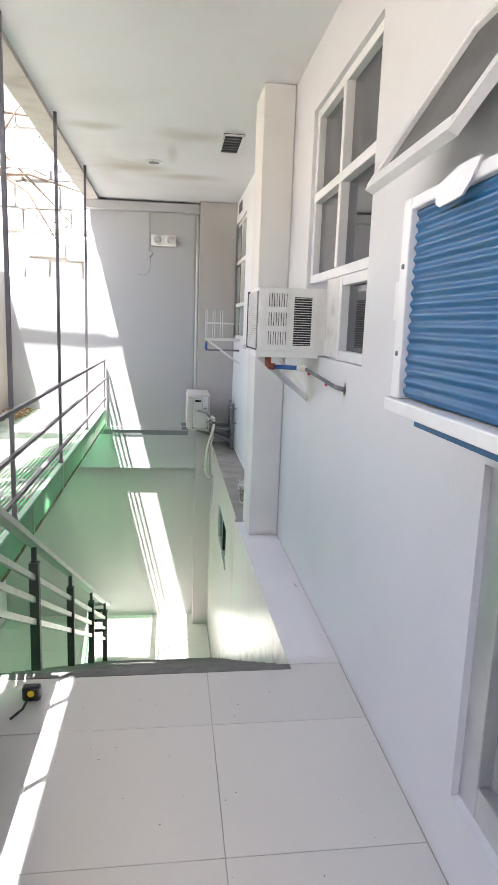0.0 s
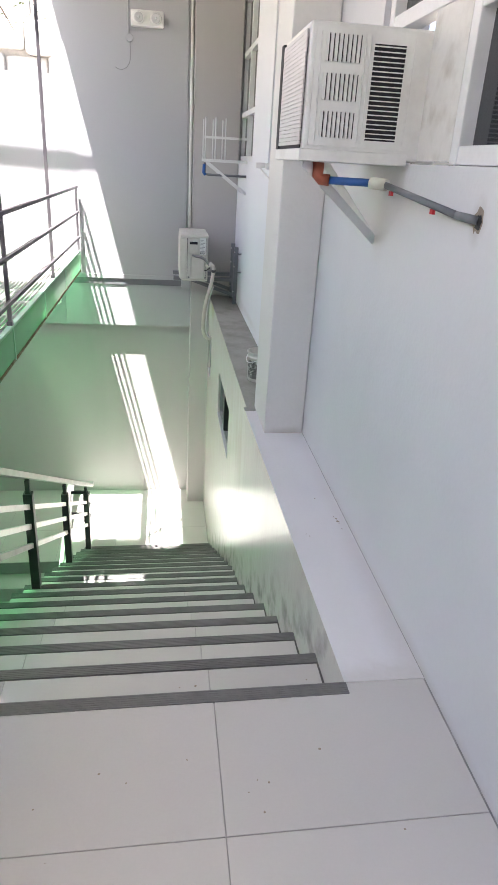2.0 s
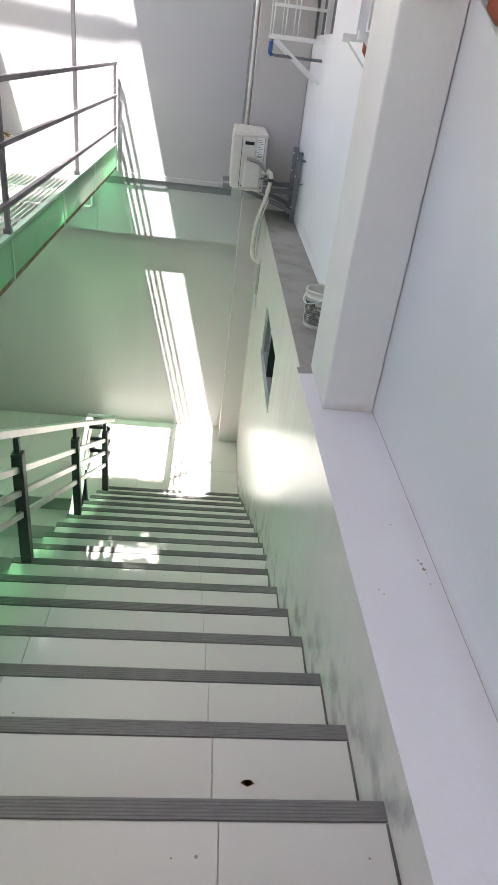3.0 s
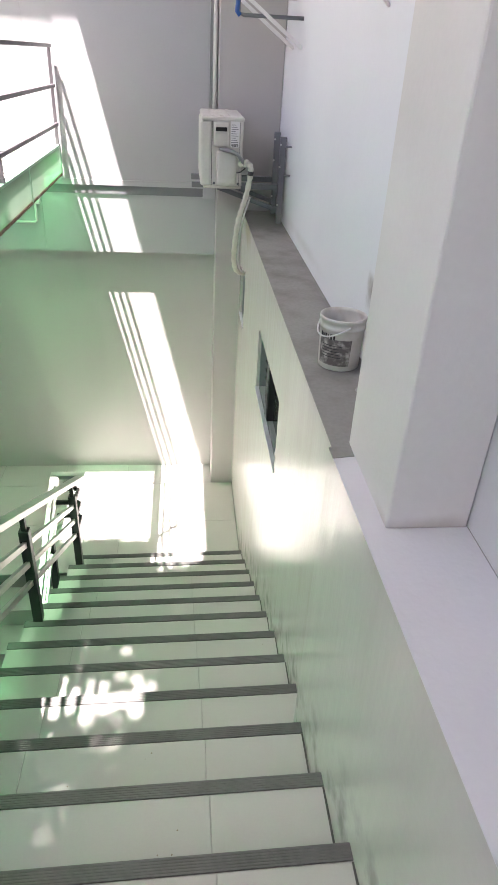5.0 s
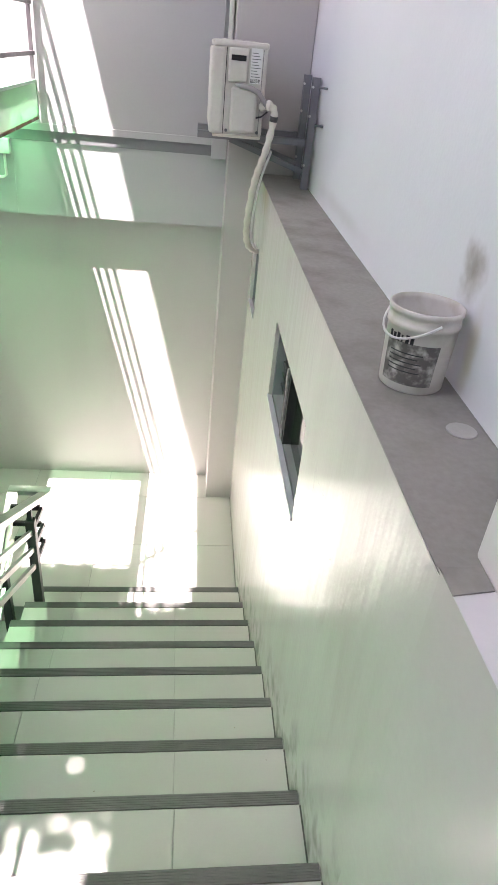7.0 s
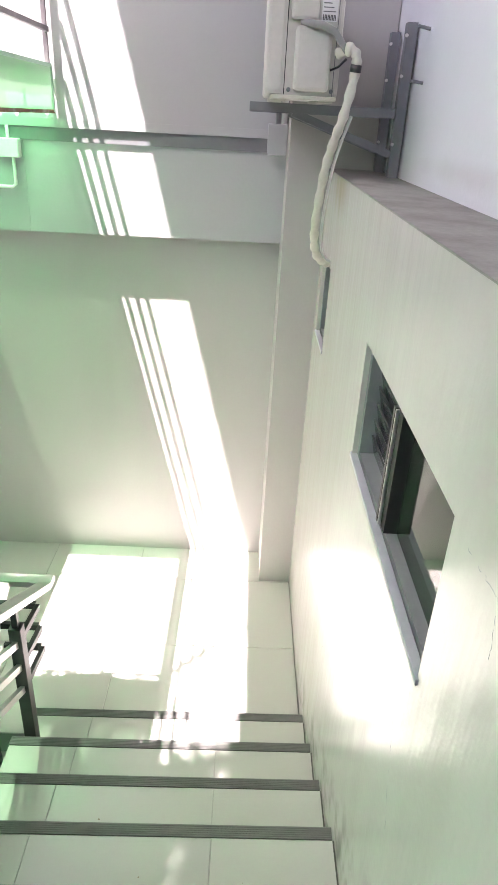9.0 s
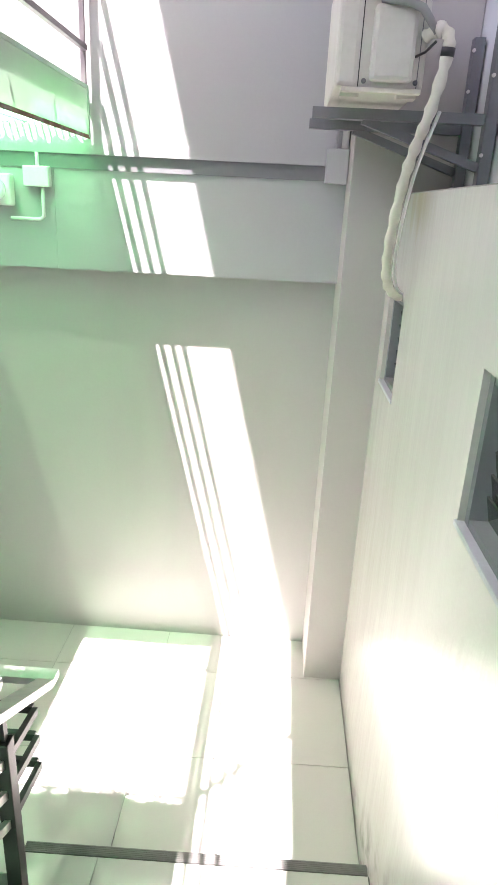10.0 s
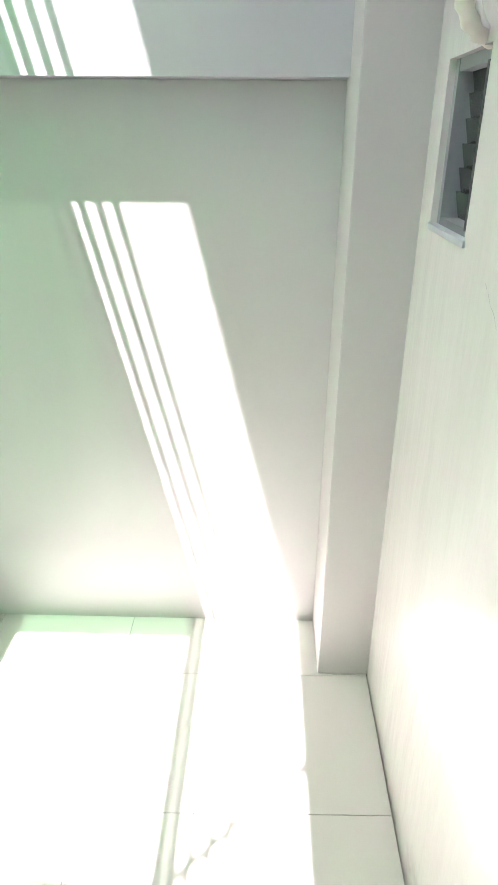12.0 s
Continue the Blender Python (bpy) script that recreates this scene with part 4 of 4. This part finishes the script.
# raised dark grey strip stands in for the shaded recess below the tray
part("shade_strip", one_box(-2.6, -0.206, YU - 0.008, YU, -0.035, 0.029), M_BKT, trunk, "dark grey strip painted as the shade under the tray")
part("junction_box", one_box(-0.305, -0.206, YU - 0.07, YU - 0.001, -0.045, 0.1, bevel=0.004), M_GREY, trunk)
part("riser", tube(bmesh.new(), [(-0.225, YU - 0.025, 0.1), (-0.225, YU - 0.025, ZC - 0.14)], 0.016, 10), M_GALV, trunk, "pale vertical conduit")
part("riser_line", tube(bmesh.new(), [(-0.262, YU - 0.012, 0.1), (-0.262, YU - 0.012, ZC - 0.14)], 0.006, 8), M_GREY, trunk)


def emergency_lamp():
    l = thing("emergency_light", (-0.65, YU, 2.39), "white twin-head emergency light on the wall", "emergency light")
    part("housing", one_box(-0.81, -0.5, YU - 0.07, YU, 2.395, 2.53, bevel=0.008), M_LAMP, l)
    for x in (-0.735, -0.575):
        h = part("lamp_head", lathe(bmesh.new(), [(0.05, 0.0), (0.055, -0.02), (0.05, -0.03), (0.043, -0.032)], (x, YU - 0.07, 2.463), axis="y"), M_LAMP, l)
        part("reflector", lathe(bmesh.new(), [(0.042, 0.0), (0.036, -0.003)], (x, YU - 0.1023, 2.463), axis="y"), M_FIN, h, "silvered round reflector")
        part("bulb", lathe(bmesh.new(), [(0.012, 0.0), (0.011, -0.008), (0.004, -0.012)], (x, YU - 0.1055, 2.463), axis="y"), M_LENS, h, "small clear bulb")
    part("conduit", tube(bmesh.new(), [(-0.835, YU - 0.012, ZC - 0.14), (-0.835, YU - 0.012, 2.33)], 0.008, 8), M_GREY, l)
    part("box", lathe(bmesh.new(), [(0.035, 0.0), (0.035, -0.03), (0.03, -0.035)], (-0.825, YU - 0.001, 2.3), axis="y"), M_GREY, l)
    part("loose_wire", tube(bmesh.new(), [(-0.82, YU - 0.04, 2.27), (-0.82, YU - 0.04, 2.16)] + [(-0.915 + 0.095 * math.cos(a * 0.24), YU - 0.04 + 0.0025 * a, 2.14 - 0.11 * math.sin(a * 0.24)) for a in range(1, 10)], 0.003, 6), M_WIRE, l)


emergency_lamp()


def pail():
    b = thing("plastic_pail", (0.15, 2.86, DUCT + 0.004), "dirty white plastic pail with a worn printed label", "bucket")
    c = (0.15, 2.86, DUCT + 0.0045)
    part("body", lathe(bmesh.new(), [(0.086, 0), (0.0895, 0.004), (0.0945, 0.12), (0.0965, 0.165), (0.0995, 0.166), (0.0995, 0.178), (0.0965, 0.18), (0.097, 0.2), (0.1015, 0.201), (0.1015, 0.212), (0.0955, 0.214),
         (0.0935, 0.2), (0.0885, 0.05), (0.082, 0.01)], c, 36, wide=0.88, tall=0.95), M_PAIL, b)
    def arc(a0, a1, h0, h1, lift, n=12):
        bm = bmesh.new()
        rr = lambda h: 0.88 * (0.0887 + 0.052 * h) + lift
        rows3 = [[bm.verts.new((c[0] + rr(h) * math.cos(a0 + (a1 - a0) * i / n), c[1] + rr(h) * math.sin(a0 + (a1 - a0) * i / n), c[2] + h)) for i in range(n + 1)] for h in (h0, h1)]
        for i in range(n):
            bm.faces.new((rows3[0][i], rows3[0][i + 1], rows3[1][i + 1], rows3[1][i]))
        return bm
    part("label_print", arc(-2.95, -1.3, 0.022, 0.128, 0.0012), M_LABEL, b, "worn dark printed label")
    for k in range(6):
        part("heading_block", arc(-2.88 + k * 0.14, -2.88 + k * 0.14 + (0.06 if k == 3 else 0.1), 0.126, 0.147 - 0.003 * (k % 2), 0.0012, 4), M_INK, b)
    for k in range(5):
        part("label_line", arc(-2.75, -1.75 - 0.12 * (k % 2), 0.055 + k * 0.0115, 0.0578 + k * 0.0115, 0.0018), M_INK, b)
    part("handle", tube(bmesh.new(), [(c[0] + 0.094 * math.cos(t), c[1] + 0.094 * math.sin(t) * 0.99, c[2] + 0.182 - 0.05 * math.sin((t - 2.2) / 2.6 * math.pi)) for t in [2.2 + i * 0.2 for i in range(14)]], 0.003, 6), M_GALV, b)


pail()

# wire rack on the far wall
rack = thing("wire_rack", (XF, 5.2, 1.1), "white steel bracket rack on the far wall", "rack")
for y in (5.05, 5.4):
    part("arm", bar(bmesh.new(), (XF, y, 1.27), (-0.14, y, 1.27), 0.025, 0.025), M_FRAME, rack)
    part("brace", bar(bmesh.new(), (XF, y, 1.0), (-0.1, y, 1.25), 0.02, 0.02), M_FRAME, rack)
for z in (1.46,):
    part("top_rail", bar(bmesh.new(), (XF, 5.05, z), (-0.14, 5.05, z), 0.02, 0.02), M_FRAME, rack)
for x in (-0.13, -0.04, 0.05):
    for y in (5.05, 5.4):
        part("upright", tube(bmesh.new(), [(x, y, 1.28), (x, y, 1.62)], 0.006, 6), M_FRAME, rack)
part("blue_elbow", tube(bmesh.new(), [(-0.135, 5.06, 1.235), (-0.138, 5.06, 1.165), (-0.12, 5.06, 1.148)], 0.015, 10), M_BPIPE, rack, "blue plastic pipe elbow")
part("drain_hose", tube(bmesh.new(), [(-0.13, 5.06, 1.25), (-0.13, 5.06, 1.16), (-0.1, 5.06, 1.15), (XF, 5.06, 1.15)], 0.011, 8), M_BKT, rack, "dark drain pipe")


shelf = thing("shelf_bracket", (XF, 3.19, 1.1), "white steel bracket under a recessed window", "bracket")
for y in (3.19, 2.75):
    part("arm", bar(bmesh.new(), (XF, y, 1.262), (0.1, y, 1.262), 0.03, 0.03), M_FRAME, shelf)
    part("brace", bar(bmesh.new(), (XF, y, 1.11), (0.12, y, 1.248), 0.025, 0.008), M_FRAME, shelf)
    part("end_block", one_box(0.092, 0.13, y - 0.022, y + 0.022, 1.243, 1.278, bevel=0.003), M_FRAME, shelf)
part("pipe_elbow", tube(bmesh.new(), [(0.2, 3.1, 1.25), (0.2, 3.1, 1.215), (0.212, 3.1, 1.2), (0.24, 3.1, 1.19)], 0.018, 10), M_RED, shelf, "rusty orange pipe elbow")


def vent(name, x0, x1, y0, y1):
    v = thing(name, ((x0 + x1) / 2, (y0 + y1) / 2, ZC - 0.02), "grey slatted ceiling vent", "vent")
    part("backing", one_box(x0, x1, y0, y1, ZC - 0.006, ZC - 0.002), M_DARK, v)
    for a in ((x0, x0 + 0.015, y0, y1), (x1 - 0.015, x1, y0, y1), (x0, x1, y0, y0 + 0.015), (x0, x1, y1 - 0.015, y1)):
        part("frame", one_box(*a, ZC - 0.018, ZC - 0.0065), M_FRAME, v)
    for k in range(7):
        y = y0 + 0.03 + (y1 - y0 - 0.06) * k / 6
        part("slat", one_box(x0 + 0.015, x1 - 0.015, y - 0.008, y + 0.008, ZC - 0.014, ZC - 0.008), M_GPIPE, v)


vent("ceiling_vent", -0.15, 0.02, 2.85, 3.4)

for y in (-0.437, -0.533):
    p = thing("switch_plate", (XW, y, 1.53), "white double switch plate on the wall", "switch", "switch plates")
    part("plate", one_box(XW - 0.012, XW, y - 0.04, y + 0.04, 1.479, 1.607, bevel=0.003), M_FRAME, p)
    part("rocker", one_box(XW - 0.016, XW - 0.0125, y - 0.02, y + 0.02, 1.5, 1.586, bevel=0.001), M_FRAME, p)
dl = thing("ceiling_lamp", (-0.725, 3.92, ZC), "small round flush ceiling lamp, off", "ceiling lamp")
part("rim", lathe(bmesh.new(), [(0.075, 0.0), (0.07, -0.012), (0.055, -0.012)], (-0.725, 3.92, ZC - 0.001)), M_FRAME, dl)
part("reflector", lathe(bmesh.new(), [(0.055, 0.0), (0.05, -0.003)], (-0.725, 3.92, ZC - 0.0125)), M_GPIPE, dl)
wv = thing("wall_vent", (XF, 5.35, 2.8), "small dark slatted wall vent", "vent")
part("backing", one_box(XF - 0.004, XF - 0.001, 5.2, 5.5, 2.76, 2.87), M_DARK, wv)
for k in range(5):
    part("slat", one_box(XF - 0.012, XF - 0.0045, 5.2, 5.5, 2.768 + k * 0.02, 2.776 + k * 0.02), M_GPIPE, wv)
el = thing("low_emergency_light", (-1.85, YU, -0.2), "emergency light with conduit on the band", "emergency light")
part("housing", one_box(-2.02, -1.76, YU - 0.06, YU, -0.21, -0.07, bevel=0.008), M_LAMP, el)
part("lamp_head", lathe(bmesh.new(), [(0.05, 0.0), (0.055, -0.02), (0.045, -0.03)], (-1.83, YU - 0.06, -0.14), axis="y"), M_LENS, el)
part("junction_box", one_box(-1.70, -1.58, YU - 0.05, YU, -0.12, -0.03, bevel=0.005), M_LAMP, el)
part("conduit", tube(bmesh.new(), [(-1.64, YU - 0.015, 0.03), (-1.64, YU - 0.015, -0.03)], 0.009, 8), M_LAMP, el)
part("conduit_elbow", tube(bmesh.new(), [(-1.62, YU - 0.02, -0.12), (-1.62, YU - 0.02, -0.25), (-1.64, YU - 0.02, -0.265), (-1.78, YU - 0.02, -0.265)], 0.009, 8), M_LAMP, el)
# beam added and placed so that its shadow crosses the sunlit end wall
ob = thing("shadow_beam", (-2.36, 5.55, 3.16), "thin steel beam added high over the catwalk to shadow the wall", "beam")
part("web", bar(bmesh.new(), (-2.9, 5.55, 3.2), (-1.84, 5.55, 3.15), 0.03, 0.075), M_BKT, ob)
part("hanger", one_box(-1.86, -1.612, 5.54, 5.56, 3.12, 3.18), M_BKT, ob)
pp = thing("cement_patch", (0.19, 2.62, DUCT + 0.004), "smooth round cement patch on the ledge", "patch")
part("disc", lathe(bmesh.new(), [(0.035, 0.0), (0.034, 0.002)], (0.2, 2.62, DUCT + 0.0045), 20), M_CONC, pp)
for y, z in ((5.15, 0.27), (5.154, 0.445)):
    nl = thing("anchor_rod", (XF, y, z), "short rusty anchor rod in the wall", "bolt", "anchor rods")
    part("rod", tube(bmesh.new(), [(XF + 0.01, y, z), (XF - 0.05, y - 0.03, z + 0.005)], 0.006, 7), M_BKT, nl)
def crack(name, pts, seed):
    """A hairline crack in the stair wall: a thin dark groove line that wanders between points (y, z)."""
    r = random.Random(seed)
    line = []
    for (y0, z0), (y1, z1) in zip(pts, pts[1:]):
        for k in range(7):
            t = k / 7
            line.append((0.0008, y0 + (y1 - y0) * t + r.uniform(-0.004, 0.004), z0 + (z1 - z0) * t + r.uniform(-0.004, 0.004)))
    structure(name, tube(bmesh.new(), line, [0.0006 + 0.0009 * r.random() for _ in line], 4), M_GFRAME, "hairline crack in the stair wall", "crack")


crack("crack_1", [(3.207, -0.484), (3.129, -0.477), (3.071, -0.471), (3.024, -0.507), (2.966, -0.494), (2.92, -0.487), (2.859, -0.464)], 1)
crack("crack_2", [(3.071, -0.471), (3.053, -0.517), (3.045, -0.577)], 2)
crack("crack_3", [(2.931, -0.539), (2.878, -0.547), (2.827, -0.547), (2.763, -0.564), (2.724, -0.567)], 3)
crack("crack_6", [(3.378, -1.067), (3.327, -1.207), (3.262, -1.358)], 6)
crack("crack_4", [(5.13, -0.9), (5.1, -0.93), (4.98, -1.0)], 4)
crack("crack_5", [(4.32, -1.8), (4.28, -1.77), (4.24, -1.76)], 5)
rnd_chip = random.Random(8)
for k, (x, y, size) in enumerate(((0.184, 0.861, 0.008), (0.177, 0.875, 0.006), (0.185, 0.84, 0.009), (0.187, 0.825, 0.004), (0.188, 0.783, 0.004), (0.133, 1.026, 0.004), (0.04, 0.75, 0.004), (0.05, 0.735, 0.003))):
    ch = thing("paint_chip", (x, y, 0.002), "small brown chip in the ledge paint", "paint chip", "chips in the ledge")
    bm = bmesh.new()
    rim = [(x + size * rnd_chip.uniform(0.2, 1.0) * math.cos(a * 0.785), y + size * rnd_chip.uniform(0.2, 1.1) * math.sin(a * 0.785)) for a in range(8)]
    low, top = [bm.verts.new((px, py, 0.0021)) for px, py in rim], [bm.verts.new((px, py, 0.0027)) for px, py in rim]
    bm.faces.new(top)
    for a in range(8):
        bm.faces.new((low[a], low[(a + 1) % 8], top[(a + 1) % 8], top[a]))
    part("spot", bm, M_CHIP, ch)
tape = thing("tape_measure", (-1.05, -0.2, 0.0), "small black tape measure with a yellow sticker", "tape measure")
part("case", one_box(-1.085, -1.015, -0.22, -0.185, 0.001, 0.062, bevel=0.01), M_BLACK, tape)
part("sticker", lathe(bmesh.new(), [(0.013, 0.0), (0.013, -0.002)], (-1.05, -0.2205, 0.035), 20, "y"), M_YEL, tape, "round yellow sticker")
part("cord", tube(bmesh.new(), [(-1.06, -0.22, 0.02), (-1.07, -0.27, 0.005), (-1.1, -0.33, 0.005)], 0.005, 6), M_BLACK, tape)

# unseen parapet added to shade the upper landing's open side; its thin bars cut the sun strip
par = structure("parapet", one_box(-1.29, -1.2, -9.0, -0.25, 0.0, 0.95), M_WHITE, "unseen white landing parapet added to block the sun", "parapet")

for y in (-0.52, -0.96, -1.4):
    g = thing("sun_gap_bar", (-1.245, y, 0.95), "unseen thin bar added to break the sun strip", "bar", "bars on the parapet")
    part("shaft", tube(bmesh.new(), [(-1.245, y, 0.95), (-1.245, y, 1.5)], 0.012, 8), M_BLACK, g)

def tree(name, base, limbs, clumps, leaf, count, seed, label):
    """A tapered trunk with limbs and a crown of small leaves in loose clumps (x0, x1, y0, y1, z0, z1, share)."""
    r = random.Random(seed)
    t = thing(name, base, label, "tree")
    b = Vector(base)
    top = b + Vector(limbs[0])
    part("trunk", tube(bmesh.new(), [b, b.lerp(top, 0.3) + Vector((0.06, 0.05, 0)), b.lerp(top, 0.7) + Vector((-0.05, 0.04, 0)), top], [0.16, 0.13, 0.1, 0.07], 9), M_BARK, t)
    for l in limbs[1:]:
        e = b + Vector(l)
        s0 = b.lerp(top, r.uniform(0.55, 0.95))
        m = s0.lerp(e, 0.5) + Vector((r.uniform(-0.15, 0.15), r.uniform(-0.15, 0.15), 0.15))
        part("limb", tube(bmesh.new(), [s0, m, e], [0.035, 0.02, 0.006], 6), M_BARK, t)
    verts, faces = [], []
    for x0, x1, y0, y1, z0, z1, share in clumps:
        for _ in range(int(count * share)):
            c = Vector((r.uniform(x0, x1), r.uniform(y0, y1), r.uniform(z0, z1)))
            a, tilt = r.uniform(0, math.tau), r.uniform(-0.7, 0.7)
            u = Vector((math.cos(a), math.sin(a), tilt * 0.5)) * leaf * r.uniform(0.7, 1.2)
            v = Vector((-math.sin(a), math.cos(a), r.uniform(-0.5, 0.5))) * leaf * 0.32
            n = len(verts)
            verts += [c - u, c + v, c + u, c - v]
            faces.append((n, n + 1, n + 2, n + 3))
    me = bpy.data.meshes.new("crown")
    me.from_pydata(verts, [], faces)
    me.materials.append(M_LEAF)
    c = new("crown", me)
    c.parent = t
    c.matrix_parent_inverse = t.matrix_basis.inverted()


# added crown, out of view; its clump gaps shape the sun patches below
tree("tree", (-3.6, 1.0, 2.0), [(0.3, 0.1, 2.6), (1.4, -1.2, 2.3), (1.6, -0.5, 2.5), (1.5, 0.9, 2.4), (1.5, 1.2, 2.4), (0.2, 0.3, 3.2)],
     [(-2.55, -1.55, -0.85, 0.46, 3.95, 4.7, 0.42), (-2.02, -1.55, 0.46, 0.88, 4.1, 4.6, 0.06), (-2.55, -2.02, 0.46, 0.64, 4.1, 4.6, 0.03), (-2.55, -2.02, 0.66, 0.9, 4.2, 4.5, 0.024), (-2.55, -1.55, 1.16, 2.68, 3.95, 4.7, 0.45),
      (-3.7, -2.55, -1.2, 1.7, 4.1, 5.0, 0.13), (-3.4, -2.35, 2.85, 3.3, 4.15, 4.6, 0.05)], 0.06, 9000, 3, "unseen leafy tree added to dapple the sun on the stairs")
tree("bare_tree", (-3.6, 8.0, 1.6), [(0.3, 0.0, 3.0), (1.2, -0.3, 1.9), (1.5, 0.1, 1.3), (1.7, -0.2, 2.4), (-0.8, 0.2, 2.2), (0.9, -0.3, 2.9), (1.9, 0.1, 1.7), (1.4, -0.4, 0.9)],
     [(-2.6, -1.9, 7.6, 8.2, 2.6, 3.0, 0.5), (-2.9, -2.2, 7.6, 8.2, 3.3, 4.3, 0.5)], 0.04, 120, 8, "almost bare tree behind the end wall")
bm = bmesh.new()
rnd = random.Random(11)
for row in range(17):
    x = -9.0 + rnd.uniform(0, 0.3)
    z = -0.4 + row * 0.4
    while x < -1.0:
        w, h = rnd.uniform(0.35, 0.75), 0.385
        o = [rnd.uniform(-0.04, 0.04) for _ in range(4)]
        box(bm, x, x + w - 0.02, 8.6 - rnd.uniform(0.0, 0.18), 9.2, z + o[0], z + h + o[1], bevel=0.05)
        x += w
box(bm, -9.2, -0.9, 8.66, 9.3, -0.4, 6.4)
rub = tagged(new("rubble_wall", mesh_of("rubble_wall", bm, M_STONE)), "tall sunlit rubble stone wall behind the building", "wall", kind="structure")
lit = tagged(new("leaf_litter", bpy.data.meshes.new("leaf_litter")), "dry brown leaves lying on the catwalk end", "leaves", kind="stuff")
r = random.Random(2)
vs, fs = [], []
for _ in range(260):
    c = Vector((r.uniform(-2.58, -2.25), r.uniform(4.9, 5.9), 0.294 + r.uniform(0, 0.03)))
    a = r.uniform(0, math.tau)
    u, v = Vector((math.cos(a), math.sin(a), r.uniform(-0.3, 0.3))) * 0.035, Vector((-math.sin(a), math.cos(a), r.uniform(-0.3, 0.3))) * 0.018
    n = len(vs)
    vs += [c - u, c + v, c + u, c - v]
    fs.append((n, n + 1, n + 2, n + 3))
lit.data.from_pydata(vs, [], fs)
lit.data.materials.append(M_LITTER)

# ---- tiles and nosings ----
def tile_mesh(w, d, h=0.008):
    bm = skewed(one_box(-w / 2, w / 2, -d / 2, d / 2, 0, h))
    bmesh.ops.bevel(bm, geom=[e for e in bm.edges if e.verts[0].co.z > h / 2 and e.verts[1].co.z > h / 2], offset=0.001, segments=1, affect="EDGES")
    return mesh_of("tile", bm, M_TILE)


cache = {}


def lay(parent, xs, ys, z, gap=0.0022):
    for a, b in zip(xs, xs[1:]):
        for c, d in zip(ys, ys[1:]):
            key = (round(b - a, 3), round(d - c, 3))
            if key not in cache:
                cache[key] = tile_mesh(b - a - gap, d - c - gap)
            t = new("tile", cache[key])
            t.location = ((a + b) / 2, (c + d) / 2 + SKEW * (a + b) / 2, z - 0.008)
            t.parent = parent


lay(upper, [-1.34, -0.967, -0.367, XW - 0.002], [-9.0, -8.2, -7.6, -7.0, -6.4, -5.8, -5.2, -4.6, -4.0, -3.4, -2.8, -2.2, -1.6, -1.0, -0.4, 0.0], 0.0)
for k in range(1, N):
    j = -0.42 + (k - 15) * -0.0043
    lay(stairs, [XL, j - 0.6, j, -0.003], [(k - 1) * RUN, k * RUN - 0.042], -k * RISE)
lay(lower, [-2.75, -2.22, -1.62, -1.02, -0.42, -0.003], [EDGE_Y - 0.02, 5.16, 5.76, YB + 0.05], LOW)
bm = bmesh.new()
prof = [(0.0, -0.012), (0.0, -0.03), (-0.006, -0.03), (-0.006, -0.012), (-0.04, -0.012)]
prof += [(-0.04, 0.0)]
for k in range(5):
    y = -0.037 + k * 0.0072
    prof += [(y, 0.0), (y + 0.001, -0.0014), (y + 0.003, -0.0014), (y + 0.004, 0.0)]
prof += [(-0.001, 0.0), (0.004, -0.004), (0.004, -0.03), (0.0, -0.03)][:2]
skewed(prism(bm, prof, "x", XL, -0.005))
strip = mesh_of("nosing", bm, M_STRIP)
for k in range(0, N):
    s = new("nosing", strip)
    s.location = (0, k * RUN, -k * RISE + 0.003)
    s.parent = stairs
for k in range(1, N):
    y0, y1 = (k - 1) * RUN + 0.008, k * RUN - 0.045
    xw = -0.008 - 0.037 * k * RUN / 2.086 if k * RUN < 2.08 else -0.0005
    seam = new("joint_filler", mesh_of("joint_filler", one_box(xw - 0.0045, xw + 0.002, y0, y1, -k * RISE - 0.003, -k * RISE + 0.0012), M_DARKGROUT))
    seam.parent = stairs

specks = tagged(new("floor_specks", bpy.data.meshes.new("floor_specks")), "small dark chips and specks on the floor tiles", "specks", kind="stuff")
r = random.Random(21)
vs, fs = [], []
for _ in range(70):
    if r.random() < 0.6:
        x, y, z = r.uniform(-1.1, 0.15), r.uniform(-1.5, -0.1), 0.0004
    else:
        k = r.randrange(1, 15)
        x, y, z = r.uniform(-1.1, -0.06), (k - r.uniform(0.25, 0.85)) * RUN, -k * RISE + 0.0004
    size, a0 = r.uniform(0.0015, 0.0042), r.uniform(0, 6)
    n = len(vs)
    vs += [(x + size * r.uniform(0.4, 1.3) * math.cos(a0 + q), y + size * r.uniform(0.4, 1.3) * math.sin(a0 + q), z) for q in (0, 1.25, 2.5, 3.75, 5.0)]
    vs.append((x, y, z + 0.0006))
    fs += [(n + q, n + (q + 1) % 5, n + 5) for q in range(5)]
specks.data.from_pydata(vs, [], fs)
specks.data.materials.append(M_CHIP)
leaf = thing("fallen_leaf", (-0.28, 0.408, -2 * RISE), "small dry brown leaf lying on a step", "leaf")
bm = bmesh.new()
ring = [bm.verts.new((-0.28 + 0.014 * math.cos(q * 0.785) * (1.2 if q % 4 == 0 else 0.8), 0.408 + 0.009 * math.sin(q * 0.785), -2 * RISE + 0.002 + 0.003 * (q % 2))) for q in range(8)]
bm.faces.new(ring)
bmesh.ops.solidify(bm, geom=bm.faces[:], thickness=0.0008)
part("blade", bm, M_LITTER, leaf)
